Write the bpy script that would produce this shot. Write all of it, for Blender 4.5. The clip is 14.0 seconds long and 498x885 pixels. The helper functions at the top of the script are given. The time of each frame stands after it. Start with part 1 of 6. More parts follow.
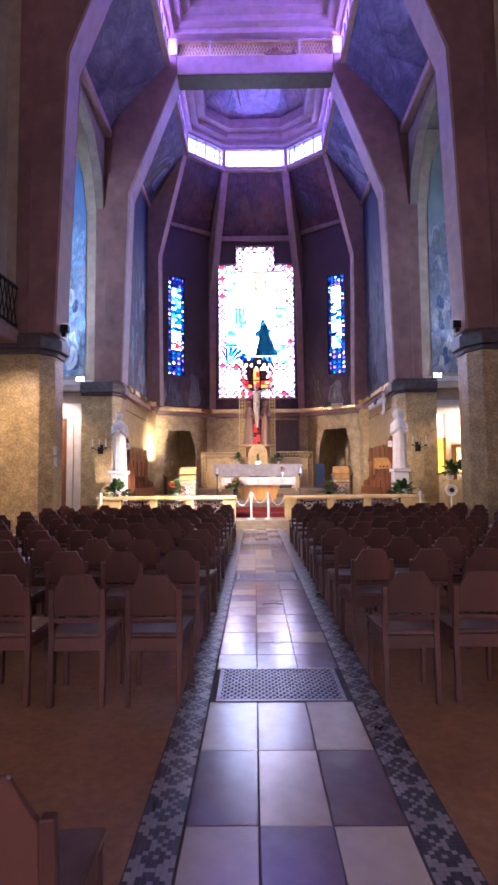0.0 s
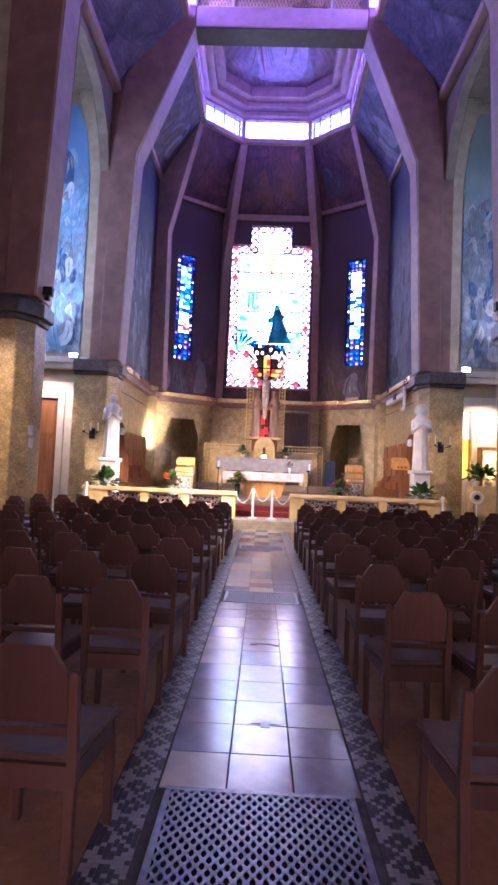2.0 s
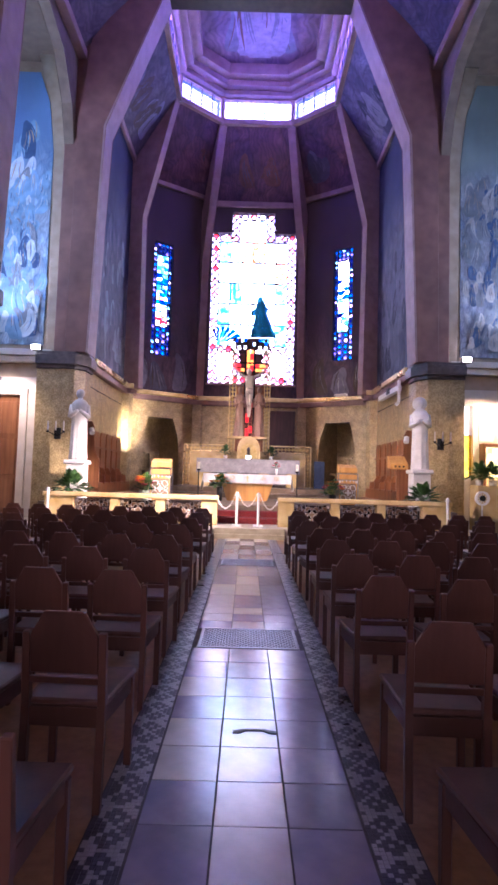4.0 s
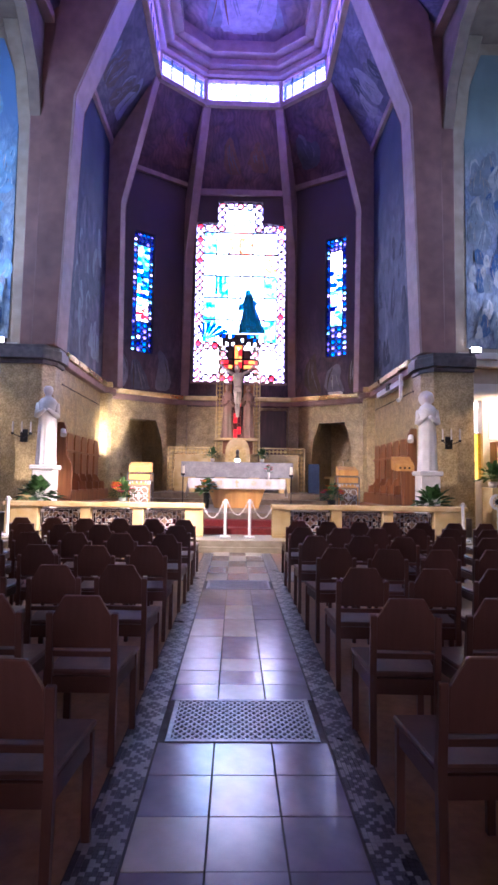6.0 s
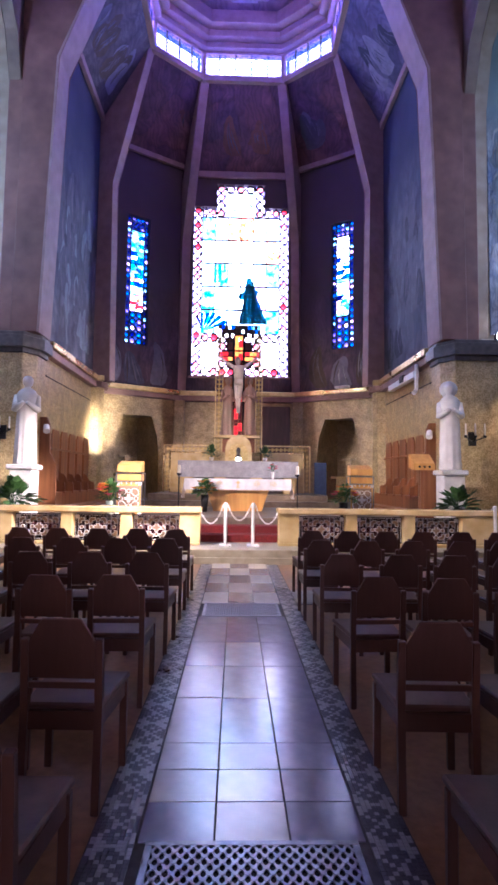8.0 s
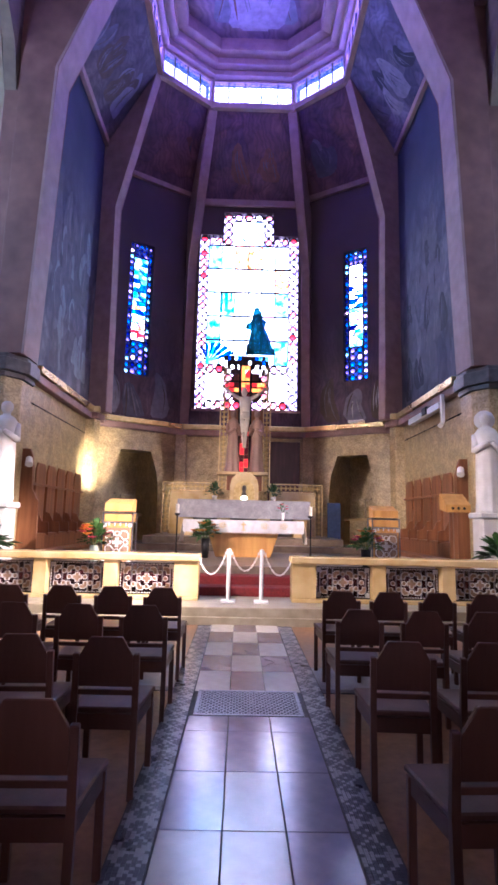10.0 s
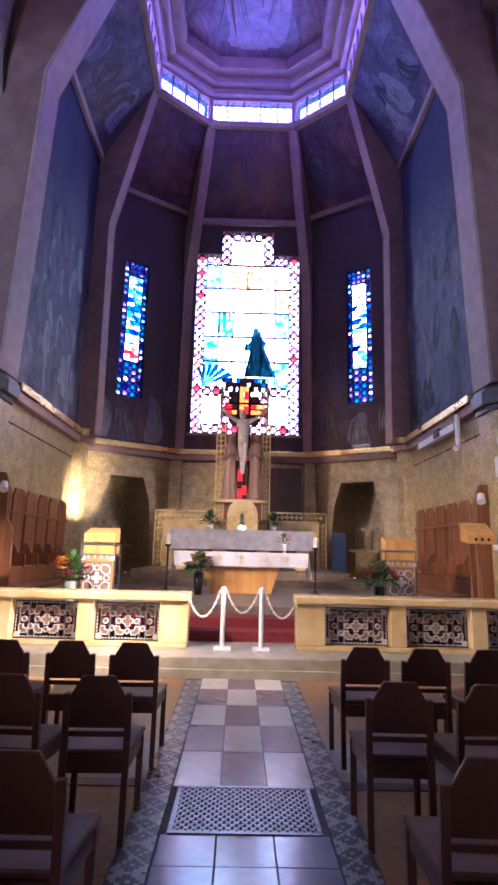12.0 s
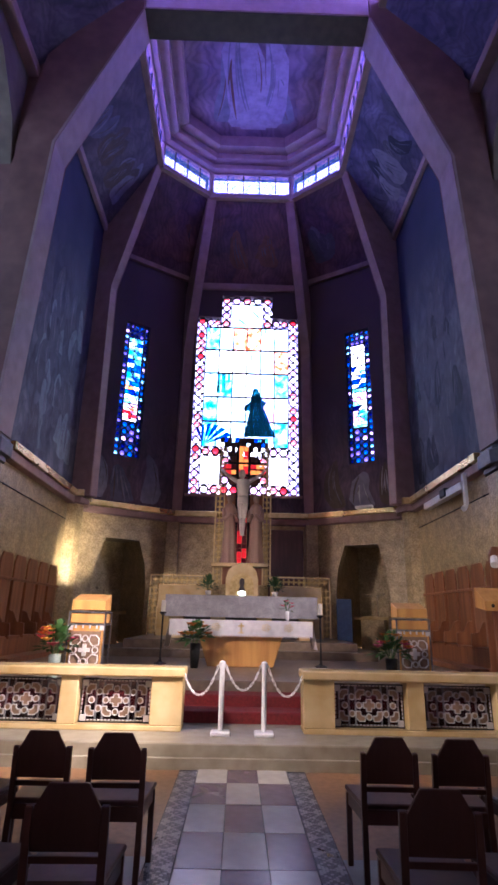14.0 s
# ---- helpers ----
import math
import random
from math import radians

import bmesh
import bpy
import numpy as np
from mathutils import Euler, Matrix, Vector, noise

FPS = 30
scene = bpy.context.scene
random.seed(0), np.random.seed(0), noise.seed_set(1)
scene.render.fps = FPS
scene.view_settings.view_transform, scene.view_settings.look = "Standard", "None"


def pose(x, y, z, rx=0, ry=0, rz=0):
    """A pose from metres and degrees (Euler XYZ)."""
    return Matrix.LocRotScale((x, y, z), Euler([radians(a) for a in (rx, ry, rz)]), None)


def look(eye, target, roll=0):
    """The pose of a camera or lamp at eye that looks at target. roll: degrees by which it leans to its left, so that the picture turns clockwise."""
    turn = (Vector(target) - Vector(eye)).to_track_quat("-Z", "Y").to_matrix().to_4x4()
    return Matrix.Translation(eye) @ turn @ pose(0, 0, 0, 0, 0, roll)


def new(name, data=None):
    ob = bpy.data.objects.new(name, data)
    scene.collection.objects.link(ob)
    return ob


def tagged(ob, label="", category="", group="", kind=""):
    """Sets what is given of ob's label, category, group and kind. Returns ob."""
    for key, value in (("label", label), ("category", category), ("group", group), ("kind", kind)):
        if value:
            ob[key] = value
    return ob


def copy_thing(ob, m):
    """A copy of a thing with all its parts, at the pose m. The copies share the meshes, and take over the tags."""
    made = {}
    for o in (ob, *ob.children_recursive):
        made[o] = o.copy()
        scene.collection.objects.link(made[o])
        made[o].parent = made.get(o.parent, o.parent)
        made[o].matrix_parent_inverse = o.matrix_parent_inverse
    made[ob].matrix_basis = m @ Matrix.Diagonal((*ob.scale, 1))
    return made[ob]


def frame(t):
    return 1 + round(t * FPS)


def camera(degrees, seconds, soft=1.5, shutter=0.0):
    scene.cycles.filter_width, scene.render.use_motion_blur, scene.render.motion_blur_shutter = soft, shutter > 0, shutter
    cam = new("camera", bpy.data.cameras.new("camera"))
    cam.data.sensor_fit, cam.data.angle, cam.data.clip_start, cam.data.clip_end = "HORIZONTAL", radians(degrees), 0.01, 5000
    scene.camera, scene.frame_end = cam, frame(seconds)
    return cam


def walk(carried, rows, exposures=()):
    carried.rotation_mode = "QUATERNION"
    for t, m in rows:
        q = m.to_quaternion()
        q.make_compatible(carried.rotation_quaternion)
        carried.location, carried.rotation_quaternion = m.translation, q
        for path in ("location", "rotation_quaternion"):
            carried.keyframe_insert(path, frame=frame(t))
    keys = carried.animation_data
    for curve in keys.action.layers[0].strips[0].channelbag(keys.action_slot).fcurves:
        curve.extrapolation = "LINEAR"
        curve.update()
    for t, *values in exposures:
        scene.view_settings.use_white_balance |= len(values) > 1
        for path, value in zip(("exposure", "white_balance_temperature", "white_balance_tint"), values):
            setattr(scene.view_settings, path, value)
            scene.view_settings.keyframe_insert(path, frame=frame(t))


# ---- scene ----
cam = camera(49.7, 14.0, soft=2.9)
EXPOSE = [(0, 1.33, 5650, 36), (3, 1.33, 5650, 40), (6, 1.2, 5250, 35), (9.3, 1.13, 5300, 34), (11.8, 1.0, 5450, 34), (12.5, 0.55, 5350, 33), (13.2, 0.26, 5350, 32), (14, 0.17, 5350, 32)]
PATH = [
    (0, (-0.172, -0.475, 1.462), (-0.191, 1.521, 1.595), -0.5),
    (0.5, (-0.128, 0.033, 1.446), (-0.151, 2.028, 1.590), -0.5),
    (1, (-0.083, 0.405, 1.451), (-0.128, 2.400, 1.589), 0.1),
    (1.5, (-0.074, 0.807, 1.475), (-0.132, 2.803, 1.592), 1.5),
    (2, (-0.052, 1.304, 1.460), (-0.105, 3.300, 1.573), 2.4),
    (2.5, (-0.030, 1.719, 1.480), (-0.083, 3.715, 1.600), 2.8),
    (3, (-0.040, 2.113, 1.456), (-0.080, 4.109, 1.576), 2.6),
    (3.2, (-0.044, 2.276, 1.459), (-0.073, 4.272, 1.578), 2.4),
    (5.5, (-0.086, 4.166, 1.406), (-0.044, 6.160, 1.546), 0.9),
    (6, (-0.072, 4.550, 1.440), (-0.023, 6.544, 1.582), 0.9),
    (6.5, (-0.073, 4.946, 1.421), (-0.022, 6.941, 1.563), 0.8),
    (7, (-0.092, 5.326, 1.442), (-0.041, 7.320, 1.583), 0.8),
    (7.2, (-0.082, 5.439, 1.453), (-0.034, 7.434, 1.589), 0.7),
    (9.3, (-0.128, 7.088, 1.490), (-0.082, 9.078, 1.687), 1),
    (9.5, (-0.119, 7.256, 1.521), (-0.079, 9.243, 1.746), 1.1),
    (10, (-0.113, 7.564, 1.503), (-0.086, 9.543, 1.789), 1.3),
    (10.5, (-0.127, 7.866, 1.518), (-0.103, 9.841, 1.831), 1.3),
    (11, (-0.138, 8.174, 1.513), (-0.109, 10.145, 1.851), 1.3),
    (11.5, (-0.097, 8.496, 1.531), (-0.068, 10.463, 1.893), 1.3),
    (12, (-0.082, 8.718, 1.539), (-0.054, 10.679, 1.933), 1.4),
    (12.5, (-0.089, 8.938, 1.529), (-0.063, 10.885, 1.987), 1.4),
    (13, (-0.110, 9.115, 1.549), (-0.085, 11.042, 2.083), 1.4),
    (13.5, (-0.090, 9.140, 1.555), (-0.067, 11.052, 2.142), 1.3),
    (14, (-0.102, 9.137, 1.564), (-0.076, 11.038, 2.182), 1.3),
]
walk(cam, [(t, look(eye, target, roll)) for t, eye, target, roll in PATH], EXPOSE)

# ---- world, sun and window light ----
wd = bpy.data.worlds.new("sky")
scene.world = wd
wd.use_nodes = True
wn = wd.node_tree.nodes
sky = wn.new("ShaderNodeTexSky")
sky.sky_type, sky.sun_disc = "NISHITA", False
sky.sun_elevation, sky.sun_rotation = radians(12), radians(3)
wd.node_tree.links.new(sky.outputs[0], wn["Background"].inputs[0])
wn["Background"].inputs[1].default_value = 0.1
sun_data = bpy.data.lights.new("sun", "SUN")
sun_data.energy, sun_data.angle, sun_data.color = 2.5, radians(0.5), (1.0, 0.93, 0.82)
new("sun", sun_data).matrix_world = look((3, 60, 14), (0, 0, 1.2))


def spot(name, eye, target, watts, colour, angle=70, blend=0.6, radius=0.06):
    d = bpy.data.lights.new(name, "SPOT")
    d.energy, d.color, d.spot_size, d.spot_blend, d.shadow_soft_size = watts, colour, radians(angle), blend, radius
    ob = new(name, d)
    ob.matrix_world = look(eye, target)
    return ob


CX = 0.0   # the church's axis
DAY = (1.0, 0.97, 0.98)
VIO = (0.72, 0.6, 1.0)
SKYL = []


def skylight(name, centre, target, w, h, strength, colour):
    """A plain glowing sheet of sky, outside an opening."""
    SKYL.append((name, centre, target, w, h, strength, colour))


skylight("backdrop_apse", (CX, 30.2, 10.0), (CX, 0, 10.0), 6.4, 10.4, 6.0, DAY)
for s in (-1, 1):
    skylight("backdrop_side_window", (CX + s * 4.9, 28.5, 9.6), (CX, 20.9, 9.6), 2.4, 6.8, 5.0, DAY)
    skylight("backdrop_lantern_oblique", (CX + s * 2.95, 26.5, 18.2), (CX + s * 1.7, 25.0, 18.2), 2.6, 1.6, 4.5, VIO)
    skylight("backdrop_lantern_side", (CX + s * 4.0, 22.4, 18.25), (CX, 22.4, 18.25), 5.6, 1.3, 11.0, (0.72, 0.46, 1.0))
    skylight("backdrop_nave_lantern", (CX + s * 4.0, 16.2, 18.25), (CX, 16.2, 18.25), 6.4, 1.3, 18.0, (0.8, 0.5, 1.0))
    # Aisle windows stand out of view, added to light the murals.
    skylight("backdrop_aisle", (CX + s * 10.3, 16.7, 9.5), (CX, 16.7, 9.5), 4.6, 8.0, 2.6 if s < 0 else 1.3, (0.88, 0.92, 1.0))
skylight("backdrop_lantern_back", (CX, 27.3, 18.2), (CX, 20, 18.2), 3.6, 1.6, 6.0, VIO)
# Unseen source behind the camera, added to brighten chairs and floor.
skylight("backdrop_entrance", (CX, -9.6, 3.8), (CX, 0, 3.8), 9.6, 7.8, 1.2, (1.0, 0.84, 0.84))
WARM = (1.0, 0.72, 0.38)
spot("nave_flood_east", (4.85, 13.1, 5.35), (-4.4, 17.2, 0.5), 8800, (1.0, 0.82, 0.58), 31)
spot("nave_flood_west", (-4.85, 13.1, 5.35), (1.5, 19.0, 0.8), 2500, (1.0, 0.8, 0.54), 54)
spot("corner_flood", (-4.25, 24.3, 2.3), (-5.14, 25.75, 3.2), 620, (1.0, 0.84, 0.5), 60, 1.0)
spot("pier_flood_west", (CX - 4.95, 19.9, 4.45), (0.6, 25.6, 2.8), 850, (1.0, 0.76, 0.46), 62)
spot("pier_flood_east", (CX + 4.95, 19.9, 4.45), (-4.7, 23.4, 1.4), 720, (1.0, 0.8, 0.56), 75)
spot("ledge_flood_west", (CX - 7.9, 18.5, 5.45), (CX - 7.9, 20.0, 10.5), 260, (0.8, 0.9, 1.0), 90)
spot("ledge_flood_east", (CX + 7.9, 18.5, 5.45), (CX + 7.9, 20.0, 10.5), 130, (0.85, 0.93, 1.0), 90)
# Unseen lamp added to brighten the west nave pier.
spot("pier_fill_lamp", (CX - 6.25, 10.3, 4.66), (CX - 5.85, 12.6, 2.0), 260, WARM, 80, 0.9)
# Fill spots without fittings, added to brighten the two aisle ends.
spot("side_altar_fill", (CX + 7.6, 19.0, 3.9), (CX + 7.4, 20.4, 2.2), 160, (1.0, 0.7, 0.35), 130)
spot("door_fill", (CX - 7.6, 18.8, 4.4), (CX - 7.8, 20.3, 2.2), 120, (1.0, 0.8, 0.55), 130)

# ---- materials ----
def mat(name, c1, c2, scale=6.0, rough=0.5, metal=0.0, bump=0.15, blotch=0.25, tex="noise", vary=0.0, spec=0.5, fine=60.0):
    m = bpy.data.materials.new(name)
    m.use_nodes = True
    nt = m.node_tree
    N, L = nt.nodes, nt.links
    b = N["Principled BSDF"]
    co = N.new("ShaderNodeTexCoord")
    if tex == "noise":
        t = N.new("ShaderNodeTexNoise")
        t.inputs["Detail"].default_value = 6
        out = t.outputs[0]
    elif tex == "wood":
        t = N.new("ShaderNodeTexNoise")
        mp = N.new("ShaderNodeMapping")
        mp.inputs["Scale"].default_value = (1.0, 1.0, 0.08)
        L.new(co.outputs["Object"], mp.inputs[0])
        t.inputs["Detail"].default_value = 8
        out = t.outputs[0]
    else:
        t = N.new("ShaderNodeTexVoronoi")
        out = t.outputs["Color"]
    t.inputs["Scale"].default_value = scale
    L.new(mp.outputs[0] if tex == "wood" else co.outputs["Object"], t.inputs["Vector"])
    ramp = N.new("ShaderNodeValToRGB")
    ramp.color_ramp.elements[0].color, ramp.color_ramp.elements[1].color = (*c1, 1), (*c2, 1)
    ramp.color_ramp.elements[0].position, ramp.color_ramp.elements[1].position = 0.3, 0.7
    L.new(out, ramp.inputs[0])
    big = N.new("ShaderNodeTexNoise")
    big.inputs["Scale"].default_value = max(scale / 9, 0.35)
    big.inputs["Detail"].default_value = 4
    L.new(co.outputs["Object"], big.inputs["Vector"])
    mr = N.new("ShaderNodeMapRange")
    mr.inputs["From Min"].default_value, mr.inputs["From Max"].default_value = 0.3, 0.7
    mr.inputs["To Min"].default_value, mr.inputs["To Max"].default_value = 1 - blotch, 1 + blotch * 0.4
    L.new(big.outputs[0], mr.inputs[0])
    value = mr.outputs[0]
    if vary:
        oi = N.new("ShaderNodeObjectInfo")
        vr = N.new("ShaderNodeMapRange")
        vr.inputs["To Min"].default_value, vr.inputs["To Max"].default_value = 1 - vary, 1 + vary * 0.6
        L.new(oi.outputs["Random"], vr.inputs[0])
        mu = N.new("ShaderNodeMath")
        mu.operation = "MULTIPLY"
        L.new(value, mu.inputs[0])
        L.new(vr.outputs[0], mu.inputs[1])
        value = mu.outputs[0]
    hs = N.new("ShaderNodeHueSaturation")
    L.new(ramp.outputs[0], hs.inputs["Color"])
    L.new(value, hs.inputs["Value"])
    L.new(hs.outputs[0], b.inputs["Base Color"])
    fn = N.new("ShaderNodeTexNoise")
    fn.inputs["Scale"].default_value = fine
    fn.inputs["Detail"].default_value = 5
    L.new(co.outputs["Object"], fn.inputs["Vector"])
    rr = N.new("ShaderNodeMapRange")
    rr.inputs["To Min"].default_value, rr.inputs["To Max"].default_value = rough * 0.75, min(rough * 1.25, 1)
    L.new(big.outputs[0], rr.inputs[0])
    L.new(rr.outputs[0], b.inputs["Roughness"])
    b.inputs["Metallic"].default_value = metal
    b.inputs["Specular IOR Level"].default_value = spec
    if bump:
        bp = N.new("ShaderNodeBump")
        bp.inputs["Strength"].default_value, bp.inputs["Distance"].default_value = bump, 0.01
        L.new(t.outputs["Distance"] if tex == "cells" else fn.outputs[0], bp.inputs["Height"])
        L.new(bp.outputs[0], b.inputs["Normal"])
    return m


def mural(name, cols, scale=0.9, sky=None, fade=(9.0, 11.5)):
    """Painted plaster: a crowd of draped, outlined forms, thinning into a plain sky where one is given."""
    m = mat(name, (0.5, 0.5, 0.5), (0.5, 0.5, 0.5), 5, 0.75, bump=0.1)
    N, L = m.node_tree.nodes, m.node_tree.links

    def node(kind, **values):
        n = N.new("ShaderNode" + kind)
        for key, value in values.items():
            n.inputs[key].default_value = value
        return n

    def ramp(source, stops):
        r = N.new("ShaderNodeValToRGB")
        e = r.color_ramp.elements
        while len(e) < len(stops):
            e.new(0.5)
        for el, (p, c) in zip(e, stops):
            el.position, el.color = p, (*c, 1)
        L.new(source, r.inputs[0])
        return r.outputs[0]

    def blend(kind, amount, a, b):
        x = N.new("ShaderNodeMixRGB")
        x.blend_type = kind
        for k, v in ((0, amount), (1, a), (2, b)):
            if isinstance(v, (int, float)):
                x.inputs[k].default_value = v
            elif isinstance(v, tuple):
                x.inputs[k].default_value = (*v, 1)
            else:
                L.new(v, x.inputs[k])
        return x.outputs[0]

    co = N.new("ShaderNodeTexCoord")
    mp = N.new("ShaderNodeMapping")
    mp.inputs["Scale"].default_value = (1.0, 1.0, 0.6)
    L.new(co.outputs["Object"], mp.inputs[0])
    warp = node("TexNoise", Scale=scale * 1.1, Detail=4.0)
    L.new(mp.outputs[0], warp.inputs["Vector"])
    bent = blend("ADD", 0.95 / scale, mp.outputs[0], warp.outputs[1])
    cells = node("TexVoronoi", Scale=scale)
    small = node("TexVoronoi", Scale=scale * 2.7)
    edge = node("TexVoronoi", Scale=scale)
    edge.feature = "DISTANCE_TO_EDGE"
    for v in (cells, small, edge):
        L.new(bent, v.inputs["Vector"])
    wide = node("TexNoise", Scale=scale * 0.5, Detail=4.0)
    L.new(mp.outputs[0], wide.inputs["Vector"])
    n = len(cols) - 1
    even = [(i / n, c) for i, c in enumerate(cols)]
    base = blend("MIX", 0.4, ramp(cells.outputs["Color"], even), ramp(small.outputs["Color"], even))
    base = blend("MIX", 0.3, base, ramp(wide.outputs[0], [(0.3 + 0.4 * p, c) for p, c in even]))
    folds = node("TexWave", Scale=scale * 2.4, Distortion=16.0, Detail=3.0)
    L.new(bent, folds.inputs["Vector"])
    base = blend("MULTIPLY", 0.4, base, ramp(folds.outputs[0], [(0.1, (0.5, 0.52, 0.58)), (0.75, (1.15, 1.15, 1.15))]))
    base = blend("MULTIPLY", 0.6, base, ramp(small.outputs["Distance"], [(0.1, (1.3, 1.3, 1.3)), (0.6, (0.6, 0.6, 0.65))]))
    base = blend("MULTIPLY", 0.4, base, ramp(edge.outputs["Distance"], [(0.0, (0.35, 0.35, 0.42)), (0.07, (1.0, 1.0, 1.0))]))
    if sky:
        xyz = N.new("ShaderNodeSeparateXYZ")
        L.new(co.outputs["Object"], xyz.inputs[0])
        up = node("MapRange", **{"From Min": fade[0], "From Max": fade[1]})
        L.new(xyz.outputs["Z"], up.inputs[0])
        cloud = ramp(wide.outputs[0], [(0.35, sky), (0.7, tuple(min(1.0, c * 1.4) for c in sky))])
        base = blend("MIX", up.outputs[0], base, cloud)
    L.new(base, N["Principled BSDF"].inputs["Base Color"])
    return m


def glass(name, c1, c2=None, scale=3.0):
    """Thin stained glass: coloured, clear to light, with a faint gloss."""
    m = bpy.data.materials.new(name)
    m.use_nodes = True
    N, L = m.node_tree.nodes, m.node_tree.links
    N.remove(N["Principled BSDF"])
    t, g, mx = N.new("ShaderNodeBsdfTransparent"), N.new("ShaderNodeBsdfGlossy"), N.new("ShaderNodeMixShader")
    g.inputs["Roughness"].default_value = 0.15
    mx.inputs[0].default_value = 0.04
    co, n, r = N.new("ShaderNodeTexCoord"), N.new("ShaderNodeTexNoise"), N.new("ShaderNodeValToRGB")
    n.inputs["Scale"].default_value, n.inputs["Detail"].default_value = scale, 3
    L.new(co.outputs["Object"], n.inputs["Vector"])
    L.new(n.outputs[0], r.inputs[0])
    r.color_ramp.elements[0].position, r.color_ramp.elements[1].position = 0.38, 0.62
    r.color_ramp.elements[0].color, r.color_ramp.elements[1].color = (*c1, 1), (*(c2 or c1), 1)
    L.new(r.outputs[0], t.inputs[0])
    L.new(t.outputs[0], mx.inputs[1])
    L.new(g.outputs[0], mx.inputs[2])
    L.new(mx.outputs[0], N["Material Output"].inputs[0])
    return m


def glow(name, colour, strength):
    m = bpy.data.materials.new(name)
    m.use_nodes = True
    b = m.node_tree.nodes["Principled BSDF"]
    b.inputs["Base Color"].default_value = (*colour, 1)
    b.inputs["Emission Color"].default_value = (*colour, 1)
    b.inputs["Emission Strength"].default_value = strength
    return m


STONE = mat("mosaic_stone", (0.35, 0.26, 0.11), (0.54, 0.42, 0.21), 32, 0.36, tex="cells", bump=0.35, blotch=0.3)
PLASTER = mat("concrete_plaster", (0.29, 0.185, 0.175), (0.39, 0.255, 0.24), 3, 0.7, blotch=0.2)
# Darker copy of the reveal plaster, with the aisle's shade in its colour.
SHADED = mat("shaded_plaster", (0.15, 0.115, 0.085), (0.22, 0.17, 0.125), 3, 0.7, blotch=0.25)
OCHRE = mat("tan_reveal_plaster", (0.34, 0.27, 0.185), (0.45, 0.37, 0.27), 3, 0.65, blotch=0.2)
# Portal plaster with the jamb's caught light put into a paler mauve.
EDGE = mat("lit_edge_plaster", (0.31, 0.22, 0.21), (0.41, 0.295, 0.285), 3, 0.65, blotch=0.2)
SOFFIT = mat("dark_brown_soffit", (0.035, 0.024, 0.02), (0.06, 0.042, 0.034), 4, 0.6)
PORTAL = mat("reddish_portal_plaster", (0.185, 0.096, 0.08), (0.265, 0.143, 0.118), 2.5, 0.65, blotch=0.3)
CREAM = mat("cream_plaster", (0.55, 0.5, 0.42), (0.66, 0.61, 0.53), 3, 0.6, blotch=0.15)
CAPSTONE = mat("dark_capital_stone", (0.05, 0.04, 0.04), (0.11, 0.09, 0.085), 7, 0.4)
BRASS = mat("brass_leaf", (0.62, 0.46, 0.18), (0.85, 0.68, 0.34), 5, 0.28, 0.9, bump=0.3)
GOLD = mat("old_gold", (0.46, 0.32, 0.1), (0.7, 0.53, 0.22), 14, 0.42, 0.5, bump=0.3)
MARBLE = mat("yellow_marble", (0.54, 0.38, 0.14), (0.72, 0.57, 0.3), 2.6, 0.22, blotch=0.25, bump=0.03)
WHITEM = mat("white_marble", (0.6, 0.58, 0.55), (0.74, 0.72, 0.69), 4, 0.35, blotch=0.12, bump=0.05)
GREYSTEP = mat("grey_stone_step", (0.27, 0.235, 0.16), (0.37, 0.33, 0.24), 6, 0.45)
SANCT = mat("brown_sanctuary_stone", (0.13, 0.095, 0.065), (0.22, 0.17, 0.12), 7, 0.35)
RED = mat("red_carpet", (0.13, 0.01, 0.012), (0.21, 0.018, 0.018), 30, 0.95, bump=0.5, fine=300)
DARKWOOD = mat("dark_stained_wood", (0.085, 0.036, 0.025), (0.15, 0.065, 0.045), 9, 0.36, tex="wood", vary=0.3, blotch=0.3, bump=0.08)
SEATWOOD = mat("paler_seat_wood", (0.09, 0.045, 0.034), (0.17, 0.09, 0.068), 9, 0.3, tex="wood", vary=0.3, bump=0.06)
OAK = mat("reddish_oak", (0.2, 0.075, 0.03), (0.36, 0.15, 0.06), 8, 0.35, tex="wood", vary=0.15, bump=0.1)
PINE = mat("orange_pine", (0.58, 0.27, 0.06), (0.76, 0.42, 0.11), 8, 0.4, tex="wood", bump=0.08)
LINEN = mat("white_linen", (0.7, 0.68, 0.68), (0.82, 0.8, 0.79), 9, 0.85, bump=0.2)
LACE = mat("grey_lace", (0.26, 0.26, 0.3), (0.42, 0.42, 0.47), 40, 0.85, bump=0.4)
IRON = mat("black_iron", (0.012, 0.012, 0.013), (0.03, 0.03, 0.03), 20, 0.45, 0.6)
STEEL = mat("grate_steel", (0.2, 0.2, 0.23), (0.32, 0.32, 0.35), 20, 0.35, 0.9)
WHITEP = mat("white_plastic", (0.72, 0.72, 0.72), (0.82, 0.82, 0.82), 10, 0.45, blotch=0.06, bump=0)
SHADOW = mat("shade_black", (0.01, 0.01, 0.01), (0.02, 0.02, 0.02), 10, 0.9)
TAN = mat("tan_terrazzo", (0.26, 0.13, 0.055), (0.38, 0.2, 0.09), 18, 0.36, blotch=0.25, bump=0.05)
TILE_A = mat("pale_floor_tile", (0.56, 0.52, 0.44), (0.68, 0.63, 0.54), 7, 0.22, blotch=0.2, bump=0.04, spec=0.95, vary=0.14)
TILE_B = mat("mauve_floor_tile", (0.16, 0.108, 0.13), (0.225, 0.155, 0.18), 7, 0.22, blotch=0.2, bump=0.04, spec=0.95, vary=0.14)
